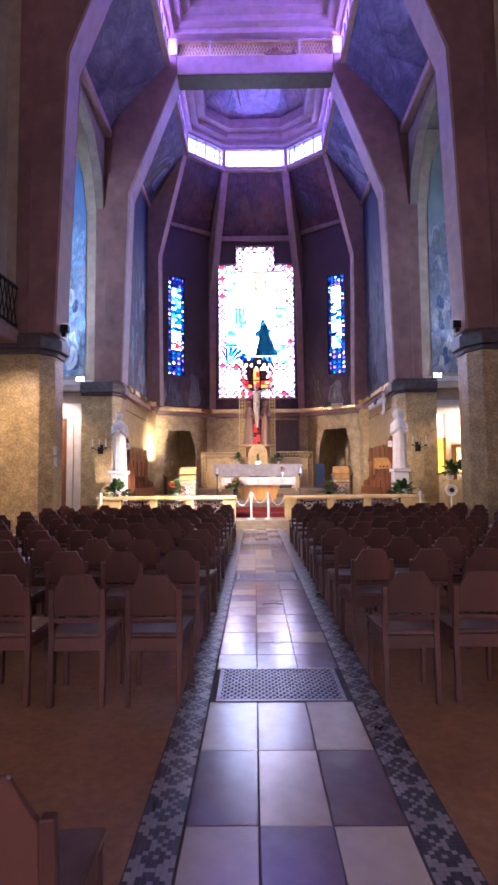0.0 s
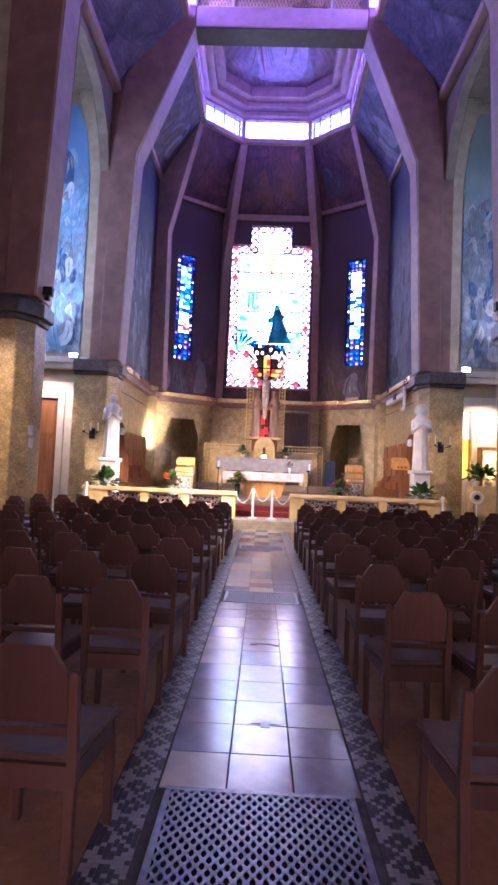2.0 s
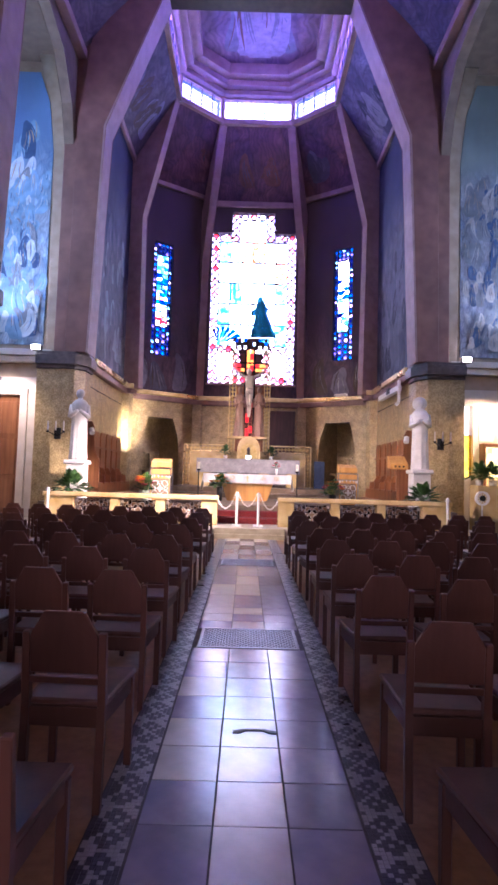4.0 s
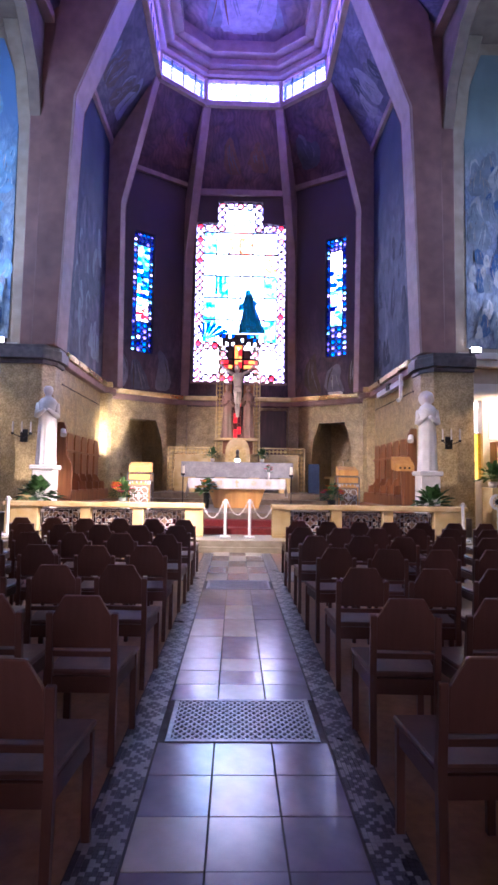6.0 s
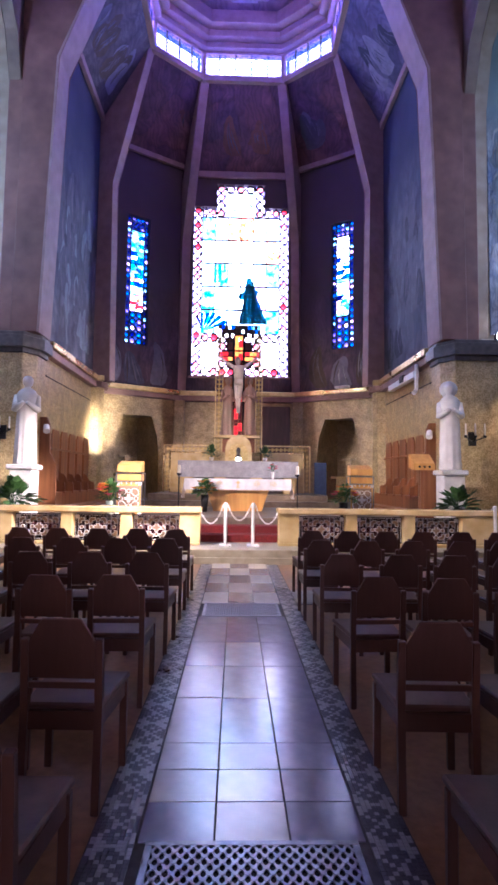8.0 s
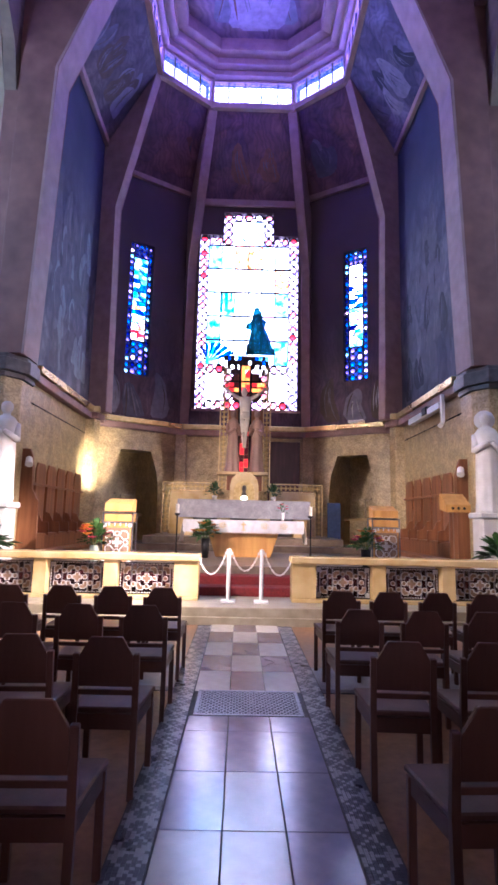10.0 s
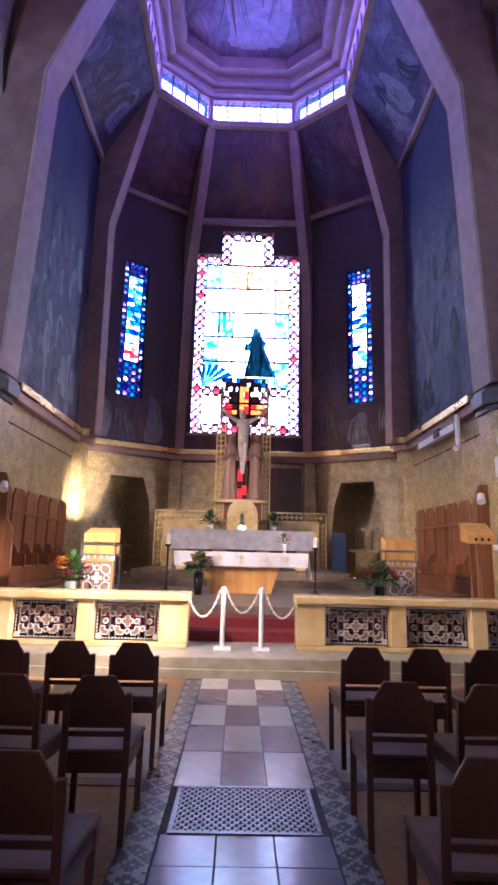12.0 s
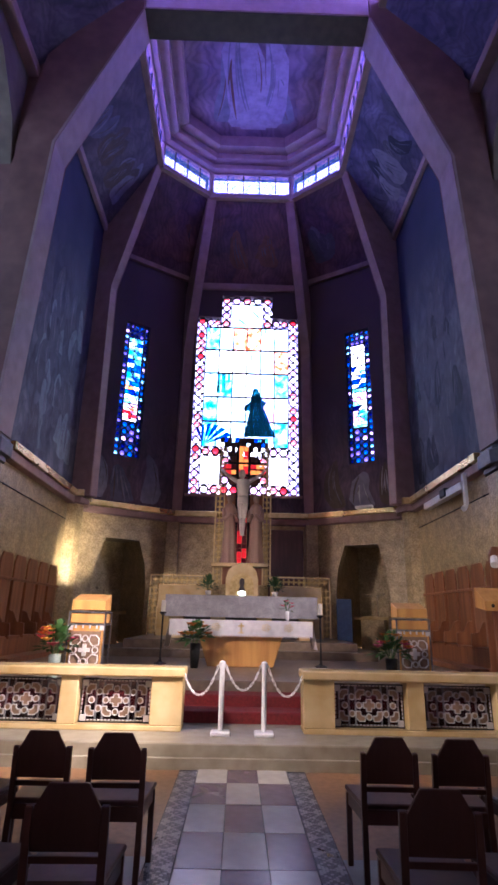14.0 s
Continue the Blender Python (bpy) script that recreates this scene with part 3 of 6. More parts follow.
for s in (-1, 1):
    # ribs at the apse corners, leaning in to the lantern
    ribpoly("rib_corner", (CX + s * 3.2, 24.98), (CX + s * 5.6, 25.95), [(0.6, 5.0), (0.66, 12.5), (0.06, 17.75), (0.35, 17.75), (1, 15.2), (1, 5.0)], 0.38, "mauve plaster rib of the apse")
    ribpoly("rib_back", (CX + s * 1.44, 26.35), (CX + s * 2.53, 29.0), [(0.9, 5.0), (0.82, 11.8), (0.06, 17.75), (0.2, 17.8), (0.96, 14.2), (1, 5.0)], 0.37, "mauve plaster rib of the apse")
    bm = bmesh.new()
    prism(bm, [(CX + s * x, yy, 0.5) for x, yy in ((5.5, 25.5), (5.12, 25.62), (5.02, 25.95), (5.2, 26.3), (5.5, 26.4))], (0, 0, 4.3))
    fixed("pilaster", bm, STONE, "mosaic stone pilaster under the corner rib", 0.02)
    for m_, g, z0, z1, lab in ((PLASTER, 0.12, 4.8, 5.0, "plaster cornice over the pilaster"), (BRASS, 0.2, 5.0, 5.2, "gilded moulding over the pilaster")):
        bm = bmesh.new()
        prism(bm, [(CX + s * x, yy, z0) for x, yy in ((5.5, 25.45 - g), (5.12 - g, 25.6 - g), (5.0 - g, 25.95), (5.1 - g, 26.4), (5.5, 26.6))], (0, 0, z1 - z0))
        fixed("cornice_return", bm, m_, lab, 0.02)
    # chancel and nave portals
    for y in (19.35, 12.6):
        bm = bmesh.new()
        prism(bm, [(CX + s * x, y, z) for x, z in ((5.08, 5.1), (4.84, 12.4), (3.03, 17.12), (3.03, 18.0), (3.42, 18.0), (5.4, 15.3), (5.72, 12.6), (5.8, 5.1))], (0, 0.84, 0))
        fixed("portal_rib", bm, PORTAL, "mauve concrete portal frame rising from the pier", 0.03)
        # Strip over the jamb that paints its light paler than the frame.
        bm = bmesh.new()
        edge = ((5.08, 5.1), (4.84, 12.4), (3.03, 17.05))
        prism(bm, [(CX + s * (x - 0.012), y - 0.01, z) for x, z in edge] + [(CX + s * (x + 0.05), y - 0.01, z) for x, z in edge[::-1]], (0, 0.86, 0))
        fixed("portal_edge", bm, EDGE, "inner edge of the portal frame, its light painted in paler", 0.004)
        bm = bmesh.new()
        prism(bm, [(CX + s * x, y + 0.22, z) for x, z in ((5.65, 5.1), (5.55, 12.5), (5.2, 15.45), (6.2, 15.0), (6.2, 5.1))], (0, 0.35, 0))
        fixed("portal_shoulder", bm, PORTAL, "recessed plaster shoulder beside the portal frame", 0.03)
        bm = bmesh.new()
        prism(bm, [(CX + s * x, y + 0.36, z) for x, z in ((6.2, 5.1), (6.2, 15.0), (7.2, 15.0), (6.75, 13.4), (6.55, 11.5), (6.5, 5.1))], (0, 0.3, 0))
        fixed("mural_reveal", bm, OCHRE, "pale curved plaster reveal beside the mural", 0.03)
        bm = bmesh.new()
        prism(bm, [(CX + s * x, yy, -0.4) for x, yy in ((6.6, y), (5.45, y), (5.2, y + 0.35), (5.2, y + 0.95), (5.42, y + 1.25), (6.6, y + 1.25))], (0, 0, 4.98))
        fixed("pier", bm, STONE, "stone-faced pier of the arch", 0.02)
        for g, z0, z1 in ((0.06, 4.58, 4.7), (0.17, 4.7, 5.0), (0.1, 5.0, 5.1)):
            bm = bmesh.new()
            prism(bm, [(CX + s * x, yy, z0) for x, yy in ((6.6, y - g), (5.45 - g * 0.4, y - g), (5.2 - g, y + 0.35), (5.2 - g, y + 0.95), (5.42, y + 1.25), (6.6, y + 1.25))], (0, 0, z1 - z0))
            fixed("capital_band", bm, CAPSTONE, "dark moulded capital of the pier", 0.012)
        bm = bmesh.new()
        prism(bm, [(CX + s * x, yy, 5.1) for x, yy in ((6.3, y + 0.55), (5.3, y + 0.55), (5.42, y + 1.25), (6.3, y + 1.25))], (0, 0, 9.9))
        fixed("pier_shaft", bm, PORTAL, "plaster shaft behind the portal frame")
    # the aisle bay with its painted end wall
    e = lambda x0, x1, *r: (min(CX + s * x0, CX + s * x1), max(CX + s * x0, CX + s * x1), *r)
    side = "east" if s > 0 else "west"
    bm = bmesh.new()
    box(bm, *e(6.3, 9.6, 20.05, 20.4, 4.4, 15.0))
    fixed("wall_end_" + side, bm, OCHRE, "pale plaster end wall of the aisle")
    bm = bmesh.new()
    prism(bm, [(CX + s * x, 20.0, z) for x, z in ((6.7, 5.45), (9.45, 5.45), (9.45, 14.6), (7.25, 14.6), (6.9, 13.6), (6.7, 12.0))], (0, 0.05, 0))
    tagged(fixed("mural_" + side, bm, FRESCO_B if s < 0 else FRESCO_E, "blue painted mural of pale draped shapes" if s < 0 else "grey-blue painted mural of many small shapes", 0.0), category="mural")
    fixed("ledge_" + side, B(e(6.3, 9.6, 19.7, 20.05, 5.05, 5.25), e(6.3, 9.6, 19.8, 20.05, 4.85, 5.05)), CREAM, "pale stone ledge under the mural", 0.015)
    o0, o1, oz0, oz1 = 15.0, 18.4, 6.0, 13.0
    fixed("wall_outer_" + side, B(e(9.6, 9.9, 12.6, o0, -0.3, 15.0), e(9.6, 9.9, o1, 20.4, -0.3, 15.0), e(9.6, 9.9, o0, o1, -0.3, oz0), e(9.6, 9.9, o0, o1, oz1, 15.0)), CREAM, "pale plaster outer wall of the aisle")
    fixed("window_aisle_" + side, B(*[e(9.7, 9.73, o0 + 0.85 * i + 0.03, o0 + 0.85 * i + 0.82, oz0, oz1) for i in range(4)]), G_PALE, "tall pale glass window added out of view in the aisle")
    fixed("wall_back_" + side, B(e(6.6, 9.9, 13.6, 13.85, -0.3, 15.0)), CREAM, "plain plaster wall closing the aisle")
    fixed("ceiling_aisle_" + side, B(e(5.9, 9.9, 12.6, 20.4, 15.0, 15.3)), SHADED, "plain plaster aisle ceiling")
    bm = bmesh.new()
    prism(bm, [(CX + s * x, 13.1, z) for x, z in ((5.8, 15.0), (3.4, 17.55), (3.6, 17.75), (6.0, 15.2))], (0, 6.8, 0))
    fixed("ceiling_slope_nave_" + side, bm, FRESCO_V if s > 0 else FRESCO_U, "sloping painted vault panel of the nave", category="ceiling")
    bm = bmesh.new()
    prism(bm, [(CX + s * 5.88, yy, z) for yy, z in ((13.3, 15.0), (13.3, 11.5), (13.75, 13.0), (14.7, 14.05), (15.9, 14.4), (17.1, 14.4), (18.3, 14.05), (19.2, 13.0), (19.7, 11.5), (19.7, 15.0))], (s * 0.32, 0, 0))
    fixed("arcade_spandrel_" + side, bm, SHADED, "plaster arch between nave and aisle, shade put into its brown", 0.02)
    fixed("trim_nave_" + side, B(e(5.6, 5.9, 13.15, 19.75, 14.75, 15.05)), PLASTER, "plaster beam along the foot of the vault", 0.015)
    fixed("wall_nave_" + side, B(e(6.6, 6.9, -9, 13.6, -0.3, 17.9)), CREAM, "plain plaster nave wall")
fixed("wall_south", B((-7, -4.5, -9.3, -9, -0.3, 17.9), (4.5, 7, -9.3, -9, -0.3, 17.9), (-4.5, 4.5, -9.3, -9, 7.5, 17.9), (-4.5, 4.5, -9.3, -9, -0.3, 0.3)), CREAM, "plain plaster wall closing the nave")
fixed("ceiling_nave", B((-7, 7, -9.3, 12.9, 17.6, 17.9), (-7, -3.5, 12.3, 13.3, 14.6, 17.9), (3.4, 7, 12.3, 13.3, 14.6, 17.9)), PLASTER, "plain plaster nave ceiling")

# Thin slab added to make the beam's underside dark brown.
fixed("trim_soffit", B((CX - 3.02, CX + 3.02, 19.35, 20.15, 17.06, 17.098)), SOFFIT, "thin dark brown slab added under the chancel beam", 0.008)
# chancel beam, frieze and nave lantern end
fixed("beam_chancel", B((CX - 3.015, CX + 3.015, 19.33, 20.17, 17.1, 17.85)), PLASTER, "mauve plaster beam over the chancel arch", 0.02)
fixed("wall_frieze", B((CX - 3.4, CX + 3.4, 19.57, 19.92, 17.85, 19.8)), PLASTER, "plaster wall behind the pierced frieze")
bm = bmesh.new()
for i in range(48):
    x = CX - 2.88 + i * 0.12
    for d in (-1, 1):
        rod(bm, (x - 0.12 * d, 19.5, 17.95), (x + 0.12 * d, 19.5, 18.48), 0.016, 5)
box(bm, CX - 3.0, CX + 3.0, 19.46, 19.54, 17.9, 17.96)
box(bm, CX - 3.0, CX + 3.0, 19.46, 19.54, 18.47, 18.53)
fixed("trim_frieze", bm, BRASS, "pierced lattice frieze over the beam")
for s in (-1, 1):
    fixed("trim_frieze_post", B((CX + s * 3.15 - 0.14, CX + s * 3.15 + 0.14, 19.3, 19.56, 17.87, 18.55)), CREAM, "pale upright block at the frieze's end", 0.02)
    fixed("trim_frieze_divider", B((CX + s * 1.75 - 0.04, CX + s * 1.75 + 0.04, 19.44, 19.52, 17.87, 18.55)), CREAM, "slim upright in the frieze")


def offset_poly(pts, d):
    """Inset an open chain of plan points to the right of its way (clockwise chain)."""
    lines = []
    for a, b in zip(pts, pts[1:]):
        a, b = Vector(a), Vector(b)
        u = (b - a).normalized()
        n = Vector((u.y, -u.x))
        lines.append((a + n * d, u))
    out = [lines[0][0]]
    for (p, u), (q, v) in zip(lines, lines[1:]):
        k = ((q - p).x * v.y - (q - p).y * v.x) / (u.x * v.y - u.y * v.x)
        out.append(p + u * k)
    a, b = Vector(pts[-2]), Vector(pts[-1])
    u = (b - a).normalized()
    out.append(b + Vector((u.y, -u.x)) * d)
    return [tuple(p) for p in out]


def coffer(name, chain, steps, top, material, label):
    """Stepped mouldings round a flat painted field."""
    bm = bmesh.new()
    for d0, d1, z0, z1 in steps:
        a, b = offset_poly(chain, d0), offset_poly(chain, d1)
        for i in range(len(a) - 1):
            prism(bm, [(CX + p[0], p[1], z0) for p in (a[i], a[i + 1], b[i + 1], b[i])], (0, 0, z1 - z0))
    fixed("trim_" + name, bm, PLASTER, "stepped plaster mouldings of the " + label, 0.02)
    f = offset_poly(chain, steps[-1][0])
    bm = bmesh.new()
    prism(bm, [(CX + p[0], p[1], top) for p in f], (0, 0, 0.15))
    fixed("ceiling_" + name, bm, material, "painted ceiling field of the " + label)


STEPS = [(-0.25, 0.3, 18.7, 19.15), (0.28, 0.62, 18.9, 19.4), (0.6, 1.0, 19.15, 19.8)]
coffer("apse", LANT, STEPS, 19.65, FRESCO_C, "apse lantern")
coffer("nave", [(-3.4, 12.9), (-3.4, 19.55), (3.4, 19.55), (3.4, 12.9)], STEPS, 19.65, FRESCO_C, "nave lantern")
fixed("wall_lantern_south", B((-3.5, 3.4, 12.7, 12.92, 17.55, 19.9)), PLASTER, "plain wall closing the nave lantern")


def strip(name, a, b, n):
    """A run of lantern window: sill, head, mullions and n panes in two tiers."""
    a, b = Vector((CX + a[0], a[1], 0)), Vector((CX + b[0], b[1], 0))
    d = b - a
    u = d.normalized()
    o = Vector((u.y, -u.x, 0))
    w = fixed(name, bmesh.new(), LEAD, "row of small leaded lantern panes")
    bm = bmesh.new()
    q = lambda s, z, k=0.0: (a.x + u.x * s + o.x * k, a.y + u.y * s + o.y * k, z)
    for z0, z1, k, t in ((17.45, 17.68, 0.1, 0.2), (18.62, 18.71, 0.06, 0.14)):
        prism(bm, [q(0, z0, k), q(d.length, z0, k), q(d.length, z1, k), q(0, z1, k)], -o * t)
    part("window_frame", bm, PLASTER, w, "mauve plaster sill and head")
    bm = bmesh.new()
    for i in range(n + 1):
        s0 = d.length * i / n
        prism(bm, [q(s0 - 0.02, 17.68, 0.02), q(s0 + 0.02, 17.68, 0.02), q(s0 + 0.02, 18.62, 0.02), q(s0 - 0.02, 18.62, 0.02)], -o * 0.05)
    part("mullions", bm, LEAD, w)
    for i in range(n):
        bm = bmesh.new()
        s0, s1 = d.length * i / n, d.length * (i + 1) / n
        prism(bm, [q(s0, 17.68), q(s1, 17.68), q(s1, 18.62), q(s0, 18.62)], -o * 0.006)
        part("pane", bm, G_LANT, w)


strip("window_lantern_north", LANT[2], LANT[3], 5)
strip("window_lantern_north_west", LANT[1], LANT[2], 4)
strip("window_lantern_north_east", LANT[3], LANT[4], 4)
strip("window_lantern_west", LANT[0], LANT[1], 9)
strip("window_lantern_east", LANT[4], LANT[5], 9)
strip("window_nave_west", (-3.4, 13.0), (-3.4, 19.4), 11)
strip("window_nave_east", (3.4, 19.4), (3.4, 13.0), 11)

for x, y in LANT[1:5]:
    bm = bmesh.new()
    lathe(bm, [(0.11, 17.4), (0.11, 18.7)], CX + x, y, 8)
    fixed("lantern_post", bm, PLASTER, "mauve plaster post between lantern windows")

# cornice that runs round the apse
for s in (-1, 1):
    for i, (a, b) in enumerate(zip(APSE + [(0.0, 28.8)], (APSE + [(0.0, 28.8)])[1:])):
        a, b = sx(s, a), sx(s, b)
        if s < 0:
            a, b = b, a
        for m_, g, z0, z1, lab in ((PLASTER, 0.22, 4.78, 5.0, "plaster cornice of the apse"), (BRASS, 0.3, 5.0, 5.2, "gilded upper moulding of the apse cornice")):
            bm = bmesh.new()
            wallrun(bm, a, b, z0, z1, g + 0.05, -0.09 if i else 0.0, None, g)
            fixed("cornice", bm, m_, lab, 0.02)

# ---- painted forms on the plaster ----
PAINT = {}
for key, c in dict(ice=(0.52, 0.62, 0.68), sky=(0.2, 0.38, 0.56), deep=(0.05, 0.11, 0.23), tan=(0.42, 0.33, 0.25), slate=(0.2, 0.24, 0.28), chalk=(0.42, 0.43, 0.43),
                   dusk=(0.1, 0.1, 0.14), mist=(0.2, 0.19, 0.24), night=(0.025, 0.028, 0.05), rust=(0.16, 0.075, 0.06), lilac=(0.34, 0.28, 0.38), umber=(0.09, 0.065, 0.05)).items():
    PAINT[key] = mat("paint_" + key, tuple(v * 0.75 for v in c), tuple(min(v * 1.2, 1) for v in c), 4, 0.75, blotch=0.35, bump=0.08)
SIDE = ((0.0, 0.3), (0.06, 0.46), (0.25, 0.5), (0.5, 0.4), (0.75, 0.34), (0.92, 0.2), (1.0, 0.04))


def painted(owner, origin, eu, ev, forms, robes, lines, rg):
    """Flat swirling patches of drapery with fold strokes, in thin layers on a plane."""
    origin, eu, ev = Vector(origin), Vector(eu).normalized(), Vector(ev).normalized()
    n = eu.cross(ev)
    layers = {}
    depth = [0.004]

    def face(key, pts):
        bm = layers.setdefault(key, bmesh.new())
        bm.faces.new([bm.verts.new(origin + eu * u + ev * v + n * depth[0]) for u, v in pts])
        depth[0] += 0.00004

    for u, v, w, h in forms:
        bend, sway = rg.uniform(-0.45, 0.45) * w, rg.uniform(-0.35, 0.35) * w
        at = lambda t, f: (u + f * w + bend * math.sin(t * 2.6) + sway * t, v + t * h)
        face(rg.choice(robes), [at(t, -r * rg.uniform(0.75, 1.15)) for t, r in SIDE] + [at(t, r * rg.uniform(0.75, 1.15)) for t, r in SIDE[::-1]])
        for _ in range(8):
            f, t0, t1 = rg.uniform(-0.85, 0.85), rg.uniform(0.0, 0.5), rg.uniform(0.55, 0.95)
            th = rg.uniform(0.02, 0.07)
            run = [(t0 + (t1 - t0) * i / 4, f * (0.45 - 0.25 * i / 4)) for i in range(5)]
            face(rg.choice(lines), [at(t, g) for t, g in run] + [at(t, g + th * math.sin(0.3 + 2.4 * i / 4)) for i, (t, g) in reversed(list(enumerate(run)))])
    for key, bm in layers.items():
        ob = new("painted_forms", mesh_of("painted_forms", bm, PAINT[key]))
        ob.parent = owner
        tagged(ob, kind="stuff")


def crowd(rg, n, u0, u1, v0, v1, w0, w1):
    """Rows of forms, the high ones first so that low ones overlap them."""
    out = []
    for _ in range(n):
        w = rg.uniform(w0, w1)
        out.append((rg.uniform(u0, u1), rg.uniform(v0, v1), w, w * rg.uniform(1.5, 2.3)))
    return sorted(out, key=lambda f: -f[1])


pr = random.Random(21)
own = bpy.data.objects
painted(own["mural_west"], (-9.45, 20.0, 5.45), (1, 0, 0), (0, 0, 1), crowd(pr, 12, 0.5, 2.3, 5.0, 7.0, 0.4, 0.7) + crowd(pr, 130, 0.25, 2.5, 0.9, 5.2, 0.22, 0.46) + crowd(pr, 26, 0.4, 2.35, 0.1, 1.0, 0.35, 0.6), ["sky", "ice", "sky", "slate", "sky", "deep"], ["ice", "sky", "deep", "tan", "sky"], pr)
painted(own["mural_east"], (6.75, 20.0, 5.45), (1, 0, 0), (0, 0, 1), crowd(pr, 200, 0.2, 2.5, 0.1, 5.6, 0.2, 0.42), ["slate", "chalk", "slate", "deep", "slate"], ["chalk", "slate", "dusk", "slate", "tan"], pr)
painted(own["wall_upper_west"], (-5.4, 21.0, 5.3), (0, 1, 0), (0, 0, 1), crowd(pr, 44, 0.6, 3.9, 0.2, 4.6, 0.4, 0.8), ["dusk", "dusk", "slate", "dusk"], ["mist", "dusk", "dusk", "mist"], pr)
painted(own["wall_upper_east"], (5.4, 25.4, 5.3), (0, -1, 0), (0, 0, 1), crowd(pr, 40, 0.4, 3.7, 0.2, 4.6, 0.4, 0.8), ["dusk", "night", "dusk", "dusk"], ["dusk", "dusk", "mist", "dusk"], pr)
SWIRLS = ((0.45, 0.1, 0.6, 1.5), (2.35, 0.1, 0.7, 1.8), (1.4, 0.05, 0.9, 1.3))
painted(own["wall_oblique_west"], (-5.4, 26.9, 5.25), (0.841, 0.541, 0), (0, 0, 1), SWIRLS, ["dusk", "umber", "mist"], ["mist", "mist", "umber"], pr)
painted(own["wall_oblique_east"], (2.45, 28.8, 5.25), (0.841, -0.541, 0), (0, 0, 1), [(3.5 - f, v, w, h) for f, v, w, h in SWIRLS], ["mist", "umber", "mist"], ["mist", "chalk", "umber"], pr)
for i, keys in ((0, ("umber", "dusk", "mist")), (1, ("dusk", "umber", "rust")), (2, ("rust", "dusk", "umber", "rust")), (3, ("dusk", "dusk", "mist")), (4, ("dusk", "dusk", "night", "mist"))):
    k0, k1, l0, l1 = (Vector((*p, z)) for p, z in ((KNEE[i], ZK), (KNEE[i + 1], ZK), (LANT[i], ZL), (LANT[i + 1], ZL)))
    eu = (k1 - k0).normalized()
    ev = l0 - k0
    ev = (ev - eu * ev.dot(eu)).normalized()
    centre = (k0 + k1 + l0 + l1) / 4
    eu = eu if eu.cross(ev).dot(Vector((0, 22.5, 12)) - centre) > 0 else -eu
    wide = (l1 - l0).length * 0.34
    painted(own["ceiling_slope_" + names[i]], centre, eu, ev, crowd(pr, 6 if i in (1, 2, 3) else 12, -wide, wide, -1.1, -0.5, 0.5, 0.75), keys, keys, pr)
painted(own["ceiling_apse"], (0, 25.4, 19.65), (1, 0, 0), (0, -1, 0), [(-1.2, 0.4, 0.9, 3.0), (1.2, 0.4, 0.9, 3.0), (-0.5, 0.2, 1.2, 3.6), (0.5, 0.2, 1.2, 3.6), (0, 0.1, 1.5, 4.0)], ["lilac", "lilac", "mist"], ["lilac", "mist", "mist", "rust"], pr)

# ---- chairs ----
def chair_maker():
    """One dark wooden church chair, facing +y, its back posts at y = 0."""
    ob = thing("church_chair", "dark-stained wooden church chair with a peaked panel back", "chair", group="rows of chairs in the nave")
    bm = bmesh.new()
    pts = [(-0.15, 0.575), (0.15, 0.575), (0.15, 0.735), (0.138, 0.755), (0.088, 0.843), (-0.088, 0.843), (-0.138, 0.755), (-0.15, 0.735)]
    prism(bm, [(x, -0.012 - (z - 0.45) * 0.12, z) for x, z in pts], (0, 0.022, 0))
    part("backrest", bm, DARKWOOD, ob, bevel=0.005)
    bm = bmesh.new()
    prism(bm, [(-0.15, -0.022, 0.53), (0.15, -0.022, 0.53), (0.15, -0.026, 0.56), (-0.15, -0.026, 0.56)], (0, 0.02, 0))
    part("back_rail", bm, DARKWOOD, ob, bevel=0.003)
    bm = bmesh.new()
    prism(bm, [(-0.175, 0.0, 0.43), (0.175, 0.0, 0.43), (0.21, 0.4, 0.435), (-0.21, 0.4, 0.435)], (0, 0, 0.03))
    part("seat", bm, SEATWOOD, ob, "polished wooden seat in paler wood", bevel=0.008)
    for s in (-1, 1):
        bm = bmesh.new()
        prism(bm, [(s * 0.165 - 0.017, y, z) for y, z in ((-0.04, 0), (-0.005, 0), (0.012, 0.45), (-0.02, 0.755), (-0.048, 0.75), (-0.022, 0.45))], (0.034, 0, 0))
        part("back_leg", bm, DARKWOOD, ob, bevel=0.004)
        bm = bmesh.new()
        prism(bm, [(s * 0.188 - 0.018, y, z) for y, z in ((0.352, 0), (0.382, 0), (0.386, 0.43), (0.348, 0.43))], (0.036, 0, 0))
        part("front_leg", bm, DARKWOOD, ob, bevel=0.004)
        bm = bmesh.new()
        prism(bm, [(s * 0.165 - 0.01, 0.0, 0.36), (s * 0.165 + 0.01, 0.0, 0.36), (s * 0.165 + 0.01, 0.0, 0.43), (s * 0.165 - 0.01, 0.0, 0.43)], (s * 0.022, 0.36, 0))
        part("side_apron", bm, DARKWOOD, ob)
    part("rear_apron", B((-0.15, 0.15, -0.012, 0.01, 0.35, 0.43)), DARKWOOD, ob)
    part("front_apron", B((-0.17, 0.17, 0.36, 0.38, 0.36, 0.43)), DARKWOOD, ob)
    return ob


